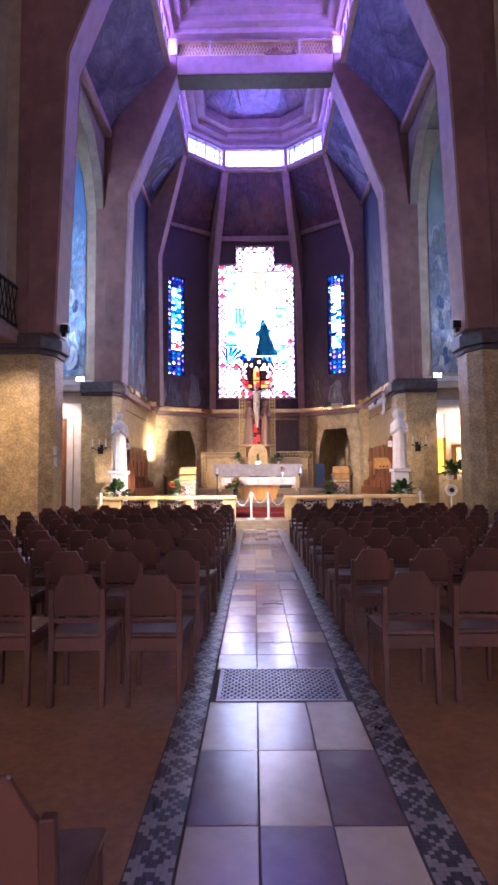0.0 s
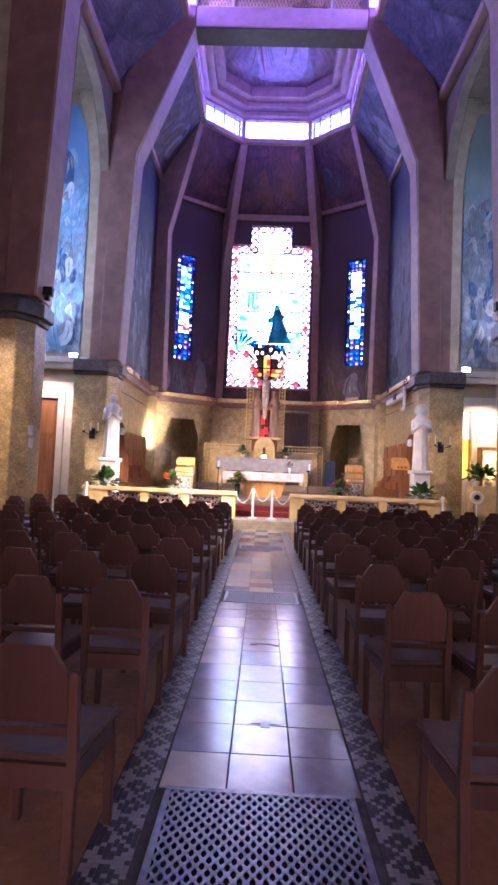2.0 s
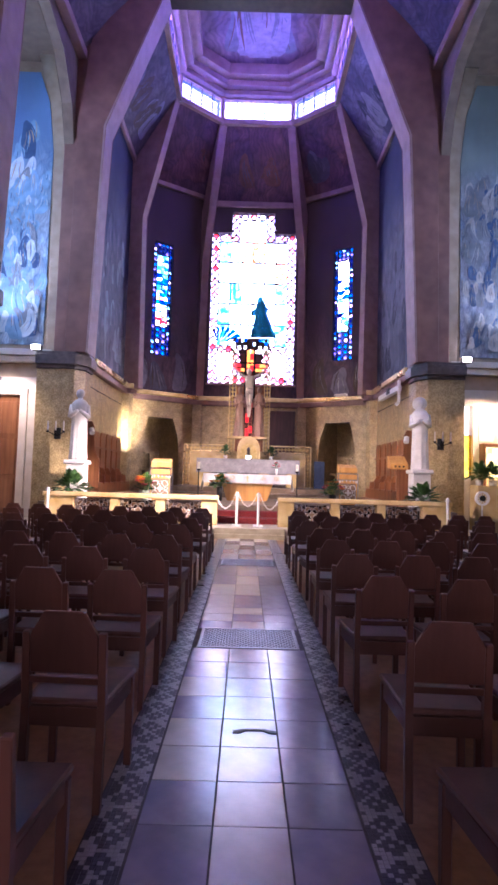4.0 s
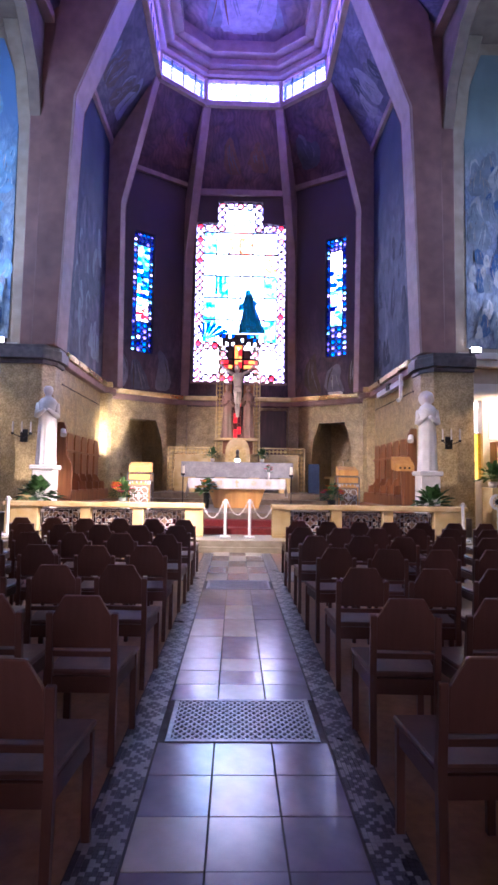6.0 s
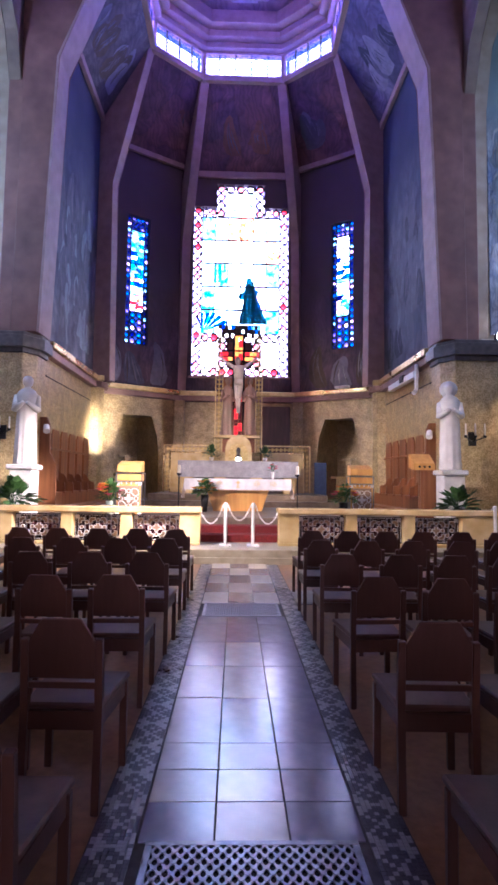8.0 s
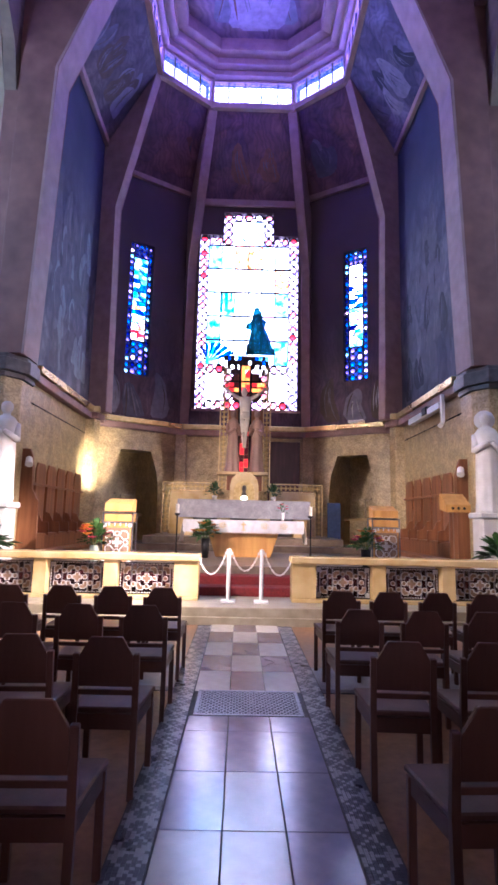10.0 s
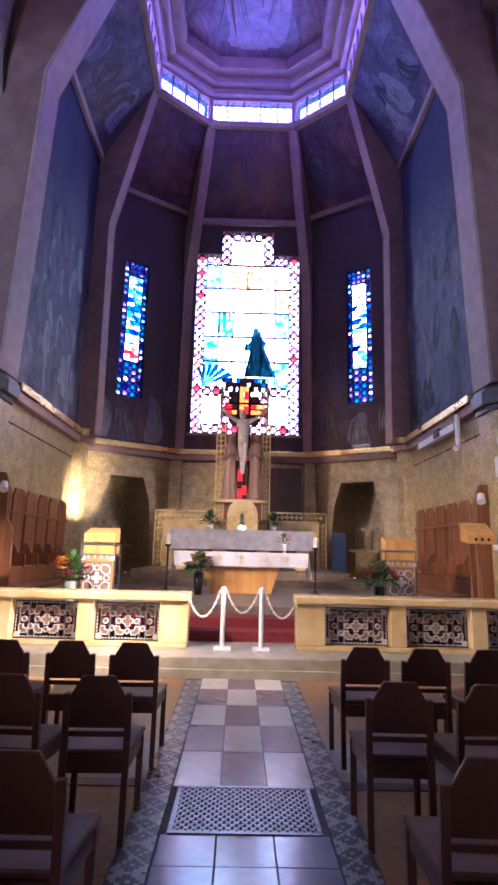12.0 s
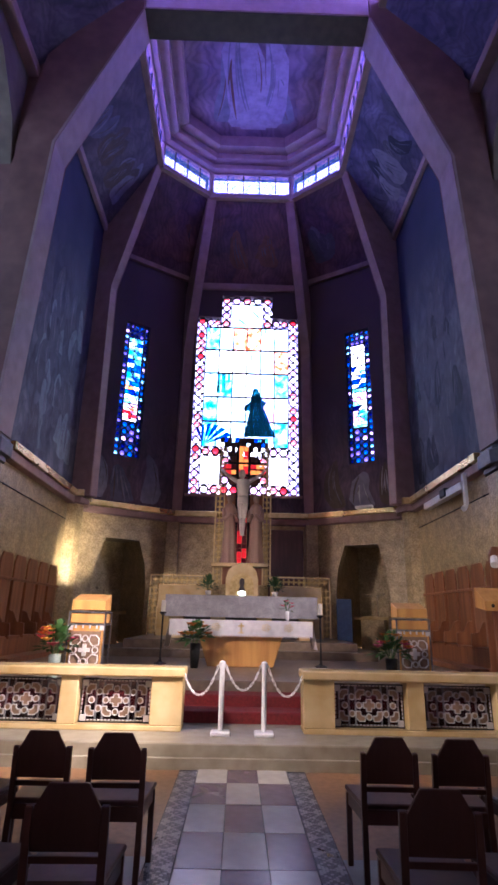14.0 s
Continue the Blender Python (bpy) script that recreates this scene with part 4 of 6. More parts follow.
rnd = random.Random(7)
ROW_Y = [13.27, 12.11, 10.95, 9.79, 8.63, 7.6, 6.58, 5.5, 4.54, 3.35]
first = chair_maker()
first.scale = (1.07, 1.07, 1.07)
first.matrix_basis = pose(0.95, 13.27, Z0 - 0.014) @ Matrix.Diagonal((1.07, 1.07, 1.07, 1))
for r, y in enumerate(ROW_Y):
    for s in (-1, 1):
        for k in range(9):
            if (r, s, k) == (0, 1, 0):
                continue
            x = (0.9 if s > 0 else 0.885) + 0.515 * k + rnd.uniform(-0.02, 0.02)
            copy_thing(first, pose(s * x, y + rnd.uniform(-0.03, 0.03), Z0 - 0.014, 0, 0, rnd.uniform(-3, 3)))
copy_thing(first, pose(-0.82, 0.8, Z0 - 0.014, 0, 0, 5))

# ---- the great window ----
def disc(bm, cx, cz, r, y0, y1, n=12):
    prism(bm, [(cx + r * math.cos(2 * math.pi * i / n), y0, cz + r * math.sin(2 * math.pi * i / n)) for i in range(n)], (0, y1 - y0, 0))


def bar(bm, x0, z0, x1, z1, w, y0=-0.012, y1=0.012):
    """A flat lead bar between two points of a pane."""
    d = Vector((x1 - x0, 0, z1 - z0)).normalized()
    n = Vector((-d.z, 0, d.x)) * w / 2
    a, b = Vector((x0, y0, z0)), Vector((x1, y0, z1))
    prism(bm, [a + n, b + n, b - n, a - n], (0, y1 - y0, 0))


def run_of_cells(win, lead, x0, x1, z0, z1, nx, nz, base, colours, rg):
    """A border of round lights: ring of lead, coloured disc, and glass ground between the rings."""
    ground = bmesh.new()
    w, h = (x1 - x0) / nx, (z1 - z0) / nz
    r = min(w, h) * 0.49
    ang = [math.pi / 4 + 2 * math.pi * j / 16 for j in range(16)]
    for i in range(nx):
        for k in range(nz):
            cx, cz = x0 + w * (i + 0.5), z0 + h * (k + 0.5)
            ins, outs = [], []
            for t in ang:
                c, s_ = math.cos(t), math.sin(t)
                m_ = max(abs(c), abs(s_))
                ins.append(ground.verts.new((cx + r * 0.85 * c, 0, cz + r * 0.85 * s_)))
                outs.append(ground.verts.new((cx + w / 2 * c / m_, 0, cz + h / 2 * s_ / m_)))
            for j in range(16):
                q = (j + 1) % 16
                ground.faces.new((ins[j], ins[q], outs[q], outs[j]))
            ringxz(lead, cx, cz, r, r * 0.4, -0.014, 0.012, 14)
            for dx, dz in ((-1, 0), (1, 0), (0, -1), (0, 1)):
                bar(lead, cx + dx * r * 0.95, cz + dz * r * 0.95, cx + dx * w / 2, cz + dz * h / 2, r * 0.5)
            bm = bmesh.new()
            disc(bm, 0, 0, r * 0.88, -0.004, 0.002)
            part("disc", bm, rg.choice(colours), win, at=(cx, 0, cz))
    part("ground_glass", ground, base, win)
    for x in (x0, x1):
        bar(lead, x, z0, x, z1, 0.05)
    for z in (z0, z1):
        bar(lead, x0, z, x1, z, 0.05)


win = fixed("window_1", bmesh.new(), LEAD, "great stained glass window with a border of red roundels")
win.matrix_world = Matrix.Translation((0.045, 28.9, 0.086)) @ Matrix.Diagonal((1.015, 1, 1.02, 1))
lead = bmesh.new()
rg = random.Random(3)
REDS = [G_RED, G_ROSE, G_ROSE, G_ROSE, G_PINK, G_PINK, G_WHITE, G_WHITE]
for a in ((-2.09, -1.7, 5.7, 13.07, 1, 23), (1.62, 2.02, 5.7, 13.07, 1, 23), (-1.7, -1.12, 12.63, 13.07, 2, 1), (0.97, 1.62, 12.63, 13.07, 2, 1),
          (-1.12, -0.72, 12.63, 14.08, 1, 4), (0.57, 0.97, 12.63, 14.08, 1, 4), (-0.72, 0.57, 13.7, 14.08, 3, 1),
          (-1.7, -0.95, 7.18, 7.55, 2, 1), (0.87, 1.62, 7.18, 7.55, 2, 1), (-1.7, 1.62, 5.7, 6.08, 9, 1), (-0.95, -0.57, 6.08, 7.18, 1, 3), (0.49, 0.87, 6.08, 7.18, 1, 3)):
    run_of_cells(win, lead, *a, G_PINK if a[3] < 8 else G_BORDER, REDS, rg)
for x0, x1 in ((-1.7, -0.95), (0.87, 1.62)):
    part("pane", B((x0, x1, -0.003, 0.003, 6.08, 7.18)), G_WHITE, win)
part("pane", B((-0.57, 0.49, -0.003, 0.003, 6.08, 7.18)), DARKWOOD, win, "dark blind panel behind the cross")
for i in range(13):
    for k in range(4):
        x, z = -0.95 + i * 0.14, 7.18 + k * 0.18
        lit = rg.random() < (0.4 if abs(x + 0.04) > 0.3 else 0.15)
        g = rg.choice((G_WHITE, G_CYAN, G_WHITE, G_BLUE)) if lit else DARKWOOD
        part("pane", B((x + 0.012, x + 0.128, -0.04, -0.032, z + 0.012, z + 0.168)), g, win)
    bar(lead, -0.95 + i * 0.14, 7.18, -0.95 + i * 0.14, 7.9, 0.026, -0.05, -0.022)
for z in (7.18, 7.36, 7.54, 7.72, 7.9):
    bar(lead, -0.95, z, 0.87, z, 0.026, -0.05, -0.022)
part("pane", B((-0.72, 0.57, -0.003, 0.003, 12.63, 13.7)), G_PALE, win)
for a, b in (((-0.55, 13.15), (-0.07, 13.6)), ((-0.07, 13.6), (0.42, 13.15)), ((-0.55, 13.15), (-0.07, 12.75)), ((-0.07, 12.75), (0.42, 13.15))):
    bar(lead, *a, *b, 0.05)
tint = {(2, 0): G_PEACH, (3, 0): G_PEACH, (0, 0): G_CYAN, (5, 1): G_PEACH, (1, 2): G_CYAN, (5, 2): G_CYAN, (5, 4): G_CYAN, (0, 4): G_CYAN, (0, 3): G_CYAN, (3, 2): G_WHITE, (2, 1): G_WHITE, (1, 1): G_WHITE, (4, 3): G_PINK}
cw, rh = 3.32 / 6, 5.08 / 5
for i in range(6):
    for k in range(5):
        x0, z1 = -1.7 + cw * i, 12.63 - rh * k
        part("pane", B((x0, x0 + cw, -0.003, 0.003, z1 - rh, z1)), tint.get((i, k), G_PALE), win)
        bar(lead, x0, z1, x0 + cw, z1, 0.075)
        bar(lead, x0, z1, x0, z1 - rh, 0.055)
        for _ in range(2):
            a, b = rg.uniform(0.1, 0.9), rg.uniform(0.1, 0.9)
            bar(lead, x0 + cw * a, z1, x0 + cw * b, z1 - rh * rg.uniform(0.3, 0.7), 0.02)
# a deep teal robe-like form, made of long folds, and a blue fan
sil = [(-0.12, 7.95), (1.15, 7.98), (0.98, 8.35), (0.8, 8.85), (0.66, 9.15), (0.76, 9.38), (0.6, 9.5), (0.5, 9.72), (0.42, 9.98), (0.24, 9.98), (0.18, 9.7), (0.12, 9.4), (-0.1, 9.22), (-0.12, 9.05), (0.1, 9.0), (0.02, 8.5)]
bm = bmesh.new()
prism(bm, [(x, -0.02, z) for x, z in sil], (0, 0.005, 0))
part("robe_piece", bm, G_ROBE2, win)
for i in range(9):
    f = (i + 0.5) / 9
    wob = rg.uniform(-0.02, 0.02)
    xt, xb = 0.2 + 0.26 * f, -0.06 + 1.12 * f + wob
    xm = xt * 0.5 + xb * 0.5 - 0.04
    zt = 9.9 - 0.5 * abs(f - 0.5) - rg.uniform(0, 0.15)
    bm = bmesh.new()
    prism(bm, [(xb - 0.05, -0.028, 7.97), (xb + 0.035, -0.028, 7.97), (xm + 0.03, -0.028, 8.7), (xt + 0.012, -0.028, zt), (xt - 0.012, -0.028, zt), (xm - 0.03, -0.028, 8.7)], (0, 0.005, 0))
    part("robe_piece", bm, G_ROBE, win)
for i in range(6):
    a = radians(20 + 17 * i)
    bm = bmesh.new()
    p = Vector((-1.62, 0, 7.6))
    d0, d1 = Vector((math.cos(a), 0, math.sin(a))), Vector((math.cos(a + 0.2), 0, math.sin(a + 0.2)))
    prism(bm, [p + d0 * 0.15 + Vector((0, -0.02, 0)), p + d0 * (1.15 - 0.07 * i) + Vector((0, -0.02, 0)), p + d1 * (1.05 - 0.07 * i) + Vector((0, -0.02, 0)), p + d1 * 0.15 + Vector((0, -0.02, 0))], (0, 0.006, 0))
    part("fan_piece", bm, G_BLUE, win)
for x, w in ((-1.2, 0.14), (-1.02, 0.16), (-0.78, 0.1)):
    part("teal_strip", B((x, x + w, -0.02, -0.014, 9.75 if w > 0.12 else 10.2, 10.55)), G_TEAL, win)
part("leading", lead, LEAD, win)
part("window_sill", B((-2.2, 2.13, -0.17, 0.1, 5.6, 5.7)), PLASTER, win)

for s in (-1, 1):
    w2 = fixed("window_side", bmesh.new(), LEAD, "tall narrow stained glass window in deep blues")
    u = (Vector((2.45, 28.8)) - Vector((5.4, 26.9))).normalized()
    mid = Vector((5.4, 26.9)) + u * 1.41
    w2.matrix_world = pose(CX + s * mid.x + 0.1 * s * 0.54, mid.y + 0.08, 0, 0, 0, -s * math.degrees(math.atan2(u.y, -u.x)))
    lead = bmesh.new()
    BL = [G_BLUE, G_BLUE, G_NAVY, G_NAVY, G_VIOLET, G_VIOLET, G_PINK, G_CYAN, G_BLUE]
    for a in ((-0.49, -0.29, 6.93, 12.3, 1, 22), (0.29, 0.49, 6.93, 12.3, 1, 22), (-0.29, 0.29, 11.7, 12.3, 3, 3), (-0.29, 0.29, 6.93, 8.3, 2, 5)):
        run_of_cells(w2, lead, *a, G_INK, BL, rg)
    zs = [8.3, 9.0, 9.9, 10.8, 11.7]
    for k, (z0, z1) in enumerate(zip(zs, zs[1:])):
        pal = ([[G_WHITE, G_RED, G_PINK, G_PEACH], [G_BLUE, G_CYAN, G_WHITE, G_ORANGE], [G_TEAL, G_CYAN, G_PALE, G_BLUE], [G_CYAN, G_BLUE, G_TEAL, G_TEAL]] if s < 0
               else [[G_TEAL, G_WHITE, G_CYAN, G_PINK], [G_WHITE, G_TEAL, G_PINK, G_NAVY], [G_BLUE, G_CYAN, G_WHITE, G_WHITE], [G_WHITE, G_WHITE, G_PALE, G_WHITE]])[k]
        nz = 5
        for q in range(nz):
            za, zb = z0 + (z1 - z0) * q / nz, z0 + (z1 - z0) * (q + 1) / nz
            cut, cut2 = rg.uniform(-0.18, 0.18), rg.uniform(-0.18, 0.18)
            for side_ in (0, 1):
                bm = bmesh.new()
                pts = [(-0.29, za), (cut, za), (cut2, zb), (-0.29, zb)] if side_ == 0 else [(cut, za), (0.29, za), (0.29, zb), (cut2, zb)]
                prism(bm, [(u_, -0.003, v_) for u_, v_ in pts], (0, 0.006, 0))
                part("pane", bm, rg.choice(pal), w2)
            bar(lead, cut, za, cut2, zb, 0.03)
            bar(lead, -0.29, zb, 0.29, zb + rg.uniform(-0.06, 0.06), 0.022)
        bar(lead, -0.29, z0, 0.29, z0, 0.04)
        for _ in range(5):
            bar(lead, rg.uniform(-0.28, 0.28), rg.uniform(z0, z1), rg.uniform(-0.28, 0.28), rg.uniform(z0, z1), 0.022)
    for z in (7.38, 7.62):
        part("pane", B((-0.17, 0.17, -0.02, -0.016, z, z + 0.14)), G_WHITE, w2)
    part("leading", lead, LEAD, w2)


# ---- statues and plants ----
def robed(name, at, h, material, label, turn=0.0, lean=0.0, folds=9, girth=1.0, halo=False):
    """A plain robed standing figure in one mesh."""
    bm = bmesh.new()
    prof = [(0.2, 0.0), (0.205, 0.03), (0.185, 0.12), (0.165, 0.3), (0.15, 0.48), (0.145, 0.6), (0.16, 0.7), (0.165, 0.78), (0.12, 0.835), (0.055, 0.86), (0.05, 0.88), (0.075, 0.905), (0.085, 0.935), (0.08, 0.97), (0.05, 0.995), (0.01, 1.0)]
    n = 36
    rings = []
    for r, z in prof:
        r *= girth * (1 - 0.22 * (girth > 1) * max(0.0, 1 - z / 0.45)) if z < 0.8 else 1 + (girth - 1) * 0.7
        k = 0.1 * max(0.0, 1 - z * 1.25)
        rings.append([bm.verts.new((r * h * 0.5 * (1 + k * math.cos(folds * 2 * math.pi * i / n)) * math.cos(2 * math.pi * i / n) * 1.15 + lean * z * h,
                                    r * h * 0.47 * (1 + k * math.cos(folds * 2 * math.pi * i / n + 1)) * math.sin(2 * math.pi * i / n), z * h)) for i in range(n)])
    for a, b in zip(rings, rings[1:]):
        for i in range(n):
            bm.faces.new((a[i], a[(i + 1) % n], b[(i + 1) % n], b[i]))
    bm.faces.new(rings[0][::-1])
    bm.faces.new(rings[-1])
    for s in (-1, 1):
        rod(bm, (s * 0.085 * girth * h, 0, 0.77 * h), (s * 0.1 * girth * h, -0.05 * h, 0.6 * h), 0.035 * h, 10, 0.032 * h)
        rod(bm, (s * 0.1 * girth * h, -0.045 * h, 0.61 * h), (s * 0.02 * h, -0.12 * girth * h, 0.68 * h), 0.036 * h, 10, 0.024 * h)
    if halo:
        disc(bm, 0, 0.94 * h, 0.1 * h, 0.05 * h, 0.065 * h, 24)
    ob = new(name, mesh_of(name, bm, material, 0, True))
    ob.matrix_world = pose(*at, 0, 0, turn)
    return tagged(ob, label, "statue")


def leaves(bm, rg, n, r, h, size):
    for _ in range(n):
        a, e = rg.uniform(0, 6.28), rg.uniform(0.2, 1.4)
        p = Vector((math.cos(a) * math.cos(e) * r * rg.uniform(0.3, 1), math.sin(a) * math.cos(e) * r * rg.uniform(0.3, 1), math.sin(e) * h * rg.uniform(0.4, 1)))
        d = (p + Vector((0, 0, -0.3 * h * rg.random()))).normalized()
        s_ = d.cross(Vector((0, 0, 1))).normalized() * size * 0.3
        tip = p + d * size + Vector((0, 0, -size * 0.25))
        m_ = (p + tip) / 2 + Vector((0, 0, size * 0.12))
        v = [bm.verts.new(q) for q in (p, m_ + s_, tip, m_ - s_)]
        bm.faces.new(v)


def plant(name, label, at, r, h, size, n, pot=None, flowers=(), seed=1, pot_h=0.2, pot_r=0.1):
    rg = random.Random(seed)
    ob = thing(name, label, "plant" if not flowers else "flowers", at)
    bm = bmesh.new()
    lathe(bm, [(pot_r * 0.7, 0), (pot_r * 0.95, pot_h * 0.5), (pot_r, pot_h), (pot_r * 0.85, pot_h), (pot_r * 0.8, pot_h * 0.9)])
    part("pot" if not flowers else "vase", bm, pot or POT, ob, smooth=True)
    bm = bmesh.new()
    leaves(bm, rg, n, r, h, size)
    for _ in range(8):
        a = rg.uniform(0, 6.28)
        rod(bm, (0, 0, -pot_h * 0.2), (math.cos(a) * r * 0.5, math.sin(a) * r * 0.5, h * 0.75), 0.006, 5)
    part("foliage", bm, LEAF, ob, at=(0, 0, pot_h))
    for m_, k in flowers:
        for _ in range(k):
            bm = bmesh.new()
            a, e = rg.uniform(0, 6.28), rg.uniform(0.3, 1.3)
            c = Vector((math.cos(a) * math.cos(e) * r, math.sin(a) * math.cos(e) * r, math.sin(e) * h + pot_h))
            for j in range(7):
                t = 2 * math.pi * j / 7
                d = Vector((math.cos(t), math.sin(t), 0.5)) * size * 0.6
                q = Vector((-math.sin(t), math.cos(t), 0)) * size * 0.3
                bm.faces.new([bm.verts.new(v) for v in ((0, 0, 0), d * 0.6 + q, d, d * 0.6 - q)])
            lathe(bm, [(size * 0.05, 0), (size * 0.14, size * 0.08), (size * 0.08, size * 0.16)], n=7)
            part("blossom", bm, m_, ob, at=c)
    return ob


for s, turn in ((-1, 12), (1, -12)):
    x = CX + s * 4.93
    ped = thing("pedestal", "white stone pedestal under a statue", "pedestal", (x, 18.45, 0.62), group="statue pedestals")
    part("shaft", B((-0.25, 0.25, -0.25, 0.25, 0, 1.02)), WHITEM, ped, bevel=0.02)
    part("cap", B((-0.31, 0.31, -0.31, 0.31, 1.02, 1.14)), WHITEM, ped, bevel=0.025)
    robed("statue", (x, 18.45, 1.76), 2.05, WHITEM, "white stone statue of a robed figure with a round halo" if s > 0 else "white stone statue of a veiled robed figure", turn, girth=1.25, halo=s > 0)
plant("potted_fern", "green fern in a pale pot by the rail", (-4.8, 17.6, 0.62), 0.42, 0.4, 0.34, 70, seed=2, pot_h=0.28, pot_r=0.16)
plant("potted_fern", "green fern in a pale pot by the rail", (4.75, 17.6, 0.62), 0.4, 0.36, 0.34, 70, seed=3, pot_h=0.24, pot_r=0.16)

# ---- communion rail ----
def grille(parent, x0, x1):
    """Openwork bronze panel: frame of small squares, roundels and a central quatrefoil."""
    w, h, cx, cz = x1 - x0, 0.52, (x0 + x1) / 2, 0.325
    pn = part("grille", B((x0, x1, 0.17, 0.178, 0.06, 0.075), (x0, x1, 0.17, 0.178, 0.57, 0.585), (x0, x0 + 0.012, 0.17, 0.178, 0.075, 0.57), (x1 - 0.012, x1, 0.17, 0.178, 0.075, 0.57)), IRON, parent, "dark openwork grille with pale geometric outlines")
    bm = bmesh.new()
    n = int(w / 0.045)
    for i in range(n):
        for z in (0.085, 0.555):
            box(bm, x0 + w * i / n + 0.008, x0 + w * (i + 1) / n - 0.008, 0.165, 0.18, z, z + 0.012)
    for i in range(9):
        for x in (x0 + 0.015, x1 - 0.03):
            box(bm, x, x + 0.014, 0.165, 0.18, 0.12 + 0.048 * i, 0.15 + 0.048 * i)
    tagged(part("border", bm, TRACERY, pn), kind="stuff")
    for x in (x0 + 0.012, x1 - 0.087):
        for z in (0.078, 0.492):
            part("corner_plate", B((x, x + 0.075, 0.15, 0.19, z, z + 0.075)), TRACERY, pn, bevel=0.006)
    bm, bf = bmesh.new(), bmesh.new()
    k = w / 0.92

    def outline(pts):
        for (u0, v0), (u1, v1) in zip(pts, pts[1:] + pts[:1]):
            bar(bm, u0, v0, u1, v1, 0.009, 0.155, 0.19)
        prism(bf, [(u, 0.172, v) for u, v in pts], (0, 0.006, 0))

    for c, r_ in ((-0.13, 0), (0.13, 0), (0, 0.138), (0, -0.138), (-0.222, 0.1), (-0.222, -0.1), (0.222, 0.1), (0.222, -0.1), (-0.318, 0), (0.318, 0)):
        ringxz(bm, cx + c * k, cz + r_, 0.041, 0.01, 0.155, 0.19)
        disc(bf, cx + c * k, cz + r_, 0.03, 0.17, 0.178)
    plate = [(-0.055, 0.06), (0.02, 0.06), (0.06, 0.02), (0.06, -0.055), (0.0, -0.055), (0.0, -0.02), (-0.02, 0.0), (-0.055, 0.0)]
    for u0 in (0.112, 0.33):
        for su in (-1, 1):
            for sv in (-1, 1):
                outline([(cx + k * su * u0 + su * u, cz + sv * (0.128 + v)) for u, v in plate])
    p = [(0.074, 0.032), (0.032, 0.032), (0.032, 0.074), (-0.032, 0.074), (-0.032, 0.032), (-0.074, 0.032), (-0.074, -0.032), (-0.032, -0.032), (-0.032, -0.074), (0.032, -0.074), (0.032, -0.032), (0.074, -0.032)]
    outline([(cx + u, cz + v) for u, v in p])
    for c in (-0.39, -0.26, -0.17, 0.17, 0.26, 0.39):
        part("back_bar", B((cx + c * k - 0.012, cx + c * k + 0.012, 0.192, 0.199, 0.076, 0.569)), STEEL, pn)
    part("tracery", bm, TRACERY, pn)
    part("inlay", bf, BRONZE, pn)
    # Tinted sheet added to darken the shaded space behind the openwork.
    part("pane", B((x0 + 0.012, x1 - 0.012, 0.2, 0.206, 0.075, 0.57)), G_SHADE, pn, "tinted sheet that shades the view through the grille")


for s in (-1, 1):
    rail = thing("communion_rail", "yellow marble communion rail with pierced metal panels", "altar rail", (0, 16.73, 0.17), group="communion rails")
    e = lambda a, b: (min(s * a, s * b), max(s * a, s * b))
    part("plinth", B((*e(0.78, 5.2), 0.0, 0.36, 0, 0.06)), MARBLE, rail, bevel=0.008)
    part("top_slab", B((*e(0.76, 5.23), -0.04, 0.4, 0.63, 0.745)), MARBLE, rail, bevel=0.018)
    for a, b in ((0.78, 1.19), (2.13, 2.36), (3.3, 3.53), (4.47, 5.2)):
        part("post", B((*e(a, b), 0.02, 0.34, 0.06, 0.63)), MARBLE, rail, bevel=0.01)
    for a, b in ((1.19, 2.13), (2.36, 3.3), (3.53, 4.47)):
        grille(rail, *e(a + 0.01, b - 0.01))


def stanchion(at):
    ob = thing("stanchion", "white plastic barrier post on a square foot", "barrier post", at, group="white barrier posts")
    part("foot", B((-0.12, 0.12, -0.12, 0.12, 0, 0.045)), WHITEP, ob, bevel=0.012)
    bm = bmesh.new()
    lathe(bm, [(0.032, 0.045), (0.032, 0.8), (0.04, 0.8), (0.04, 0.84), (0.015, 0.86)], n=12)
    part("pole", bm, WHITEP, ob, smooth=False)
    bm = bmesh.new()
    for t in (-1, 1):
        ringxz(bm, t * 0.05, 0.79, 0.022, 0.008, -0.006, 0.006, 8)
    part("chain_eye", bm, WHITEP, ob)
    return ob


for p in ((-0.275, 16.6, 0.17), (0.265, 16.6, 0.17), (-5.0, 16.45, 0.17), (5.0, 16.45, 0.17)):
    stanchion(p)


def chain(a, b, sag):
    a, b = Vector(a), Vector(b)
    ob = thing("barrier_chain", "white plastic chain hanging between barrier posts", "chain", a, group="barrier chains")
    bm = bmesh.new()
    n = max(8, int((b - a).length * 1.35 / 0.042))
    pts = [a + (b - a) * i / n - a - Vector((0, 0, sag * 4 * (i / n) * (1 - i / n))) for i in range(n + 1)]
    for i, (p, q) in enumerate(zip(pts, pts[1:])):
        d = q - p
        side = Vector((0, 1, 0)) if i % 2 else d.normalized().cross(Vector((0, 1, 0)))
        for t in (-1, 1):
            rod(bm, p - d * 0.15 + side * t * 0.009, q + d * 0.15 + side * t * 0.009, 0.0055, 5)
        for c in (p - d * 0.15, q + d * 0.15):
            rod(bm, c - side * 0.013, c + side * 0.013, 0.0055, 5)
    part("chain", bm, WHITEP, ob)


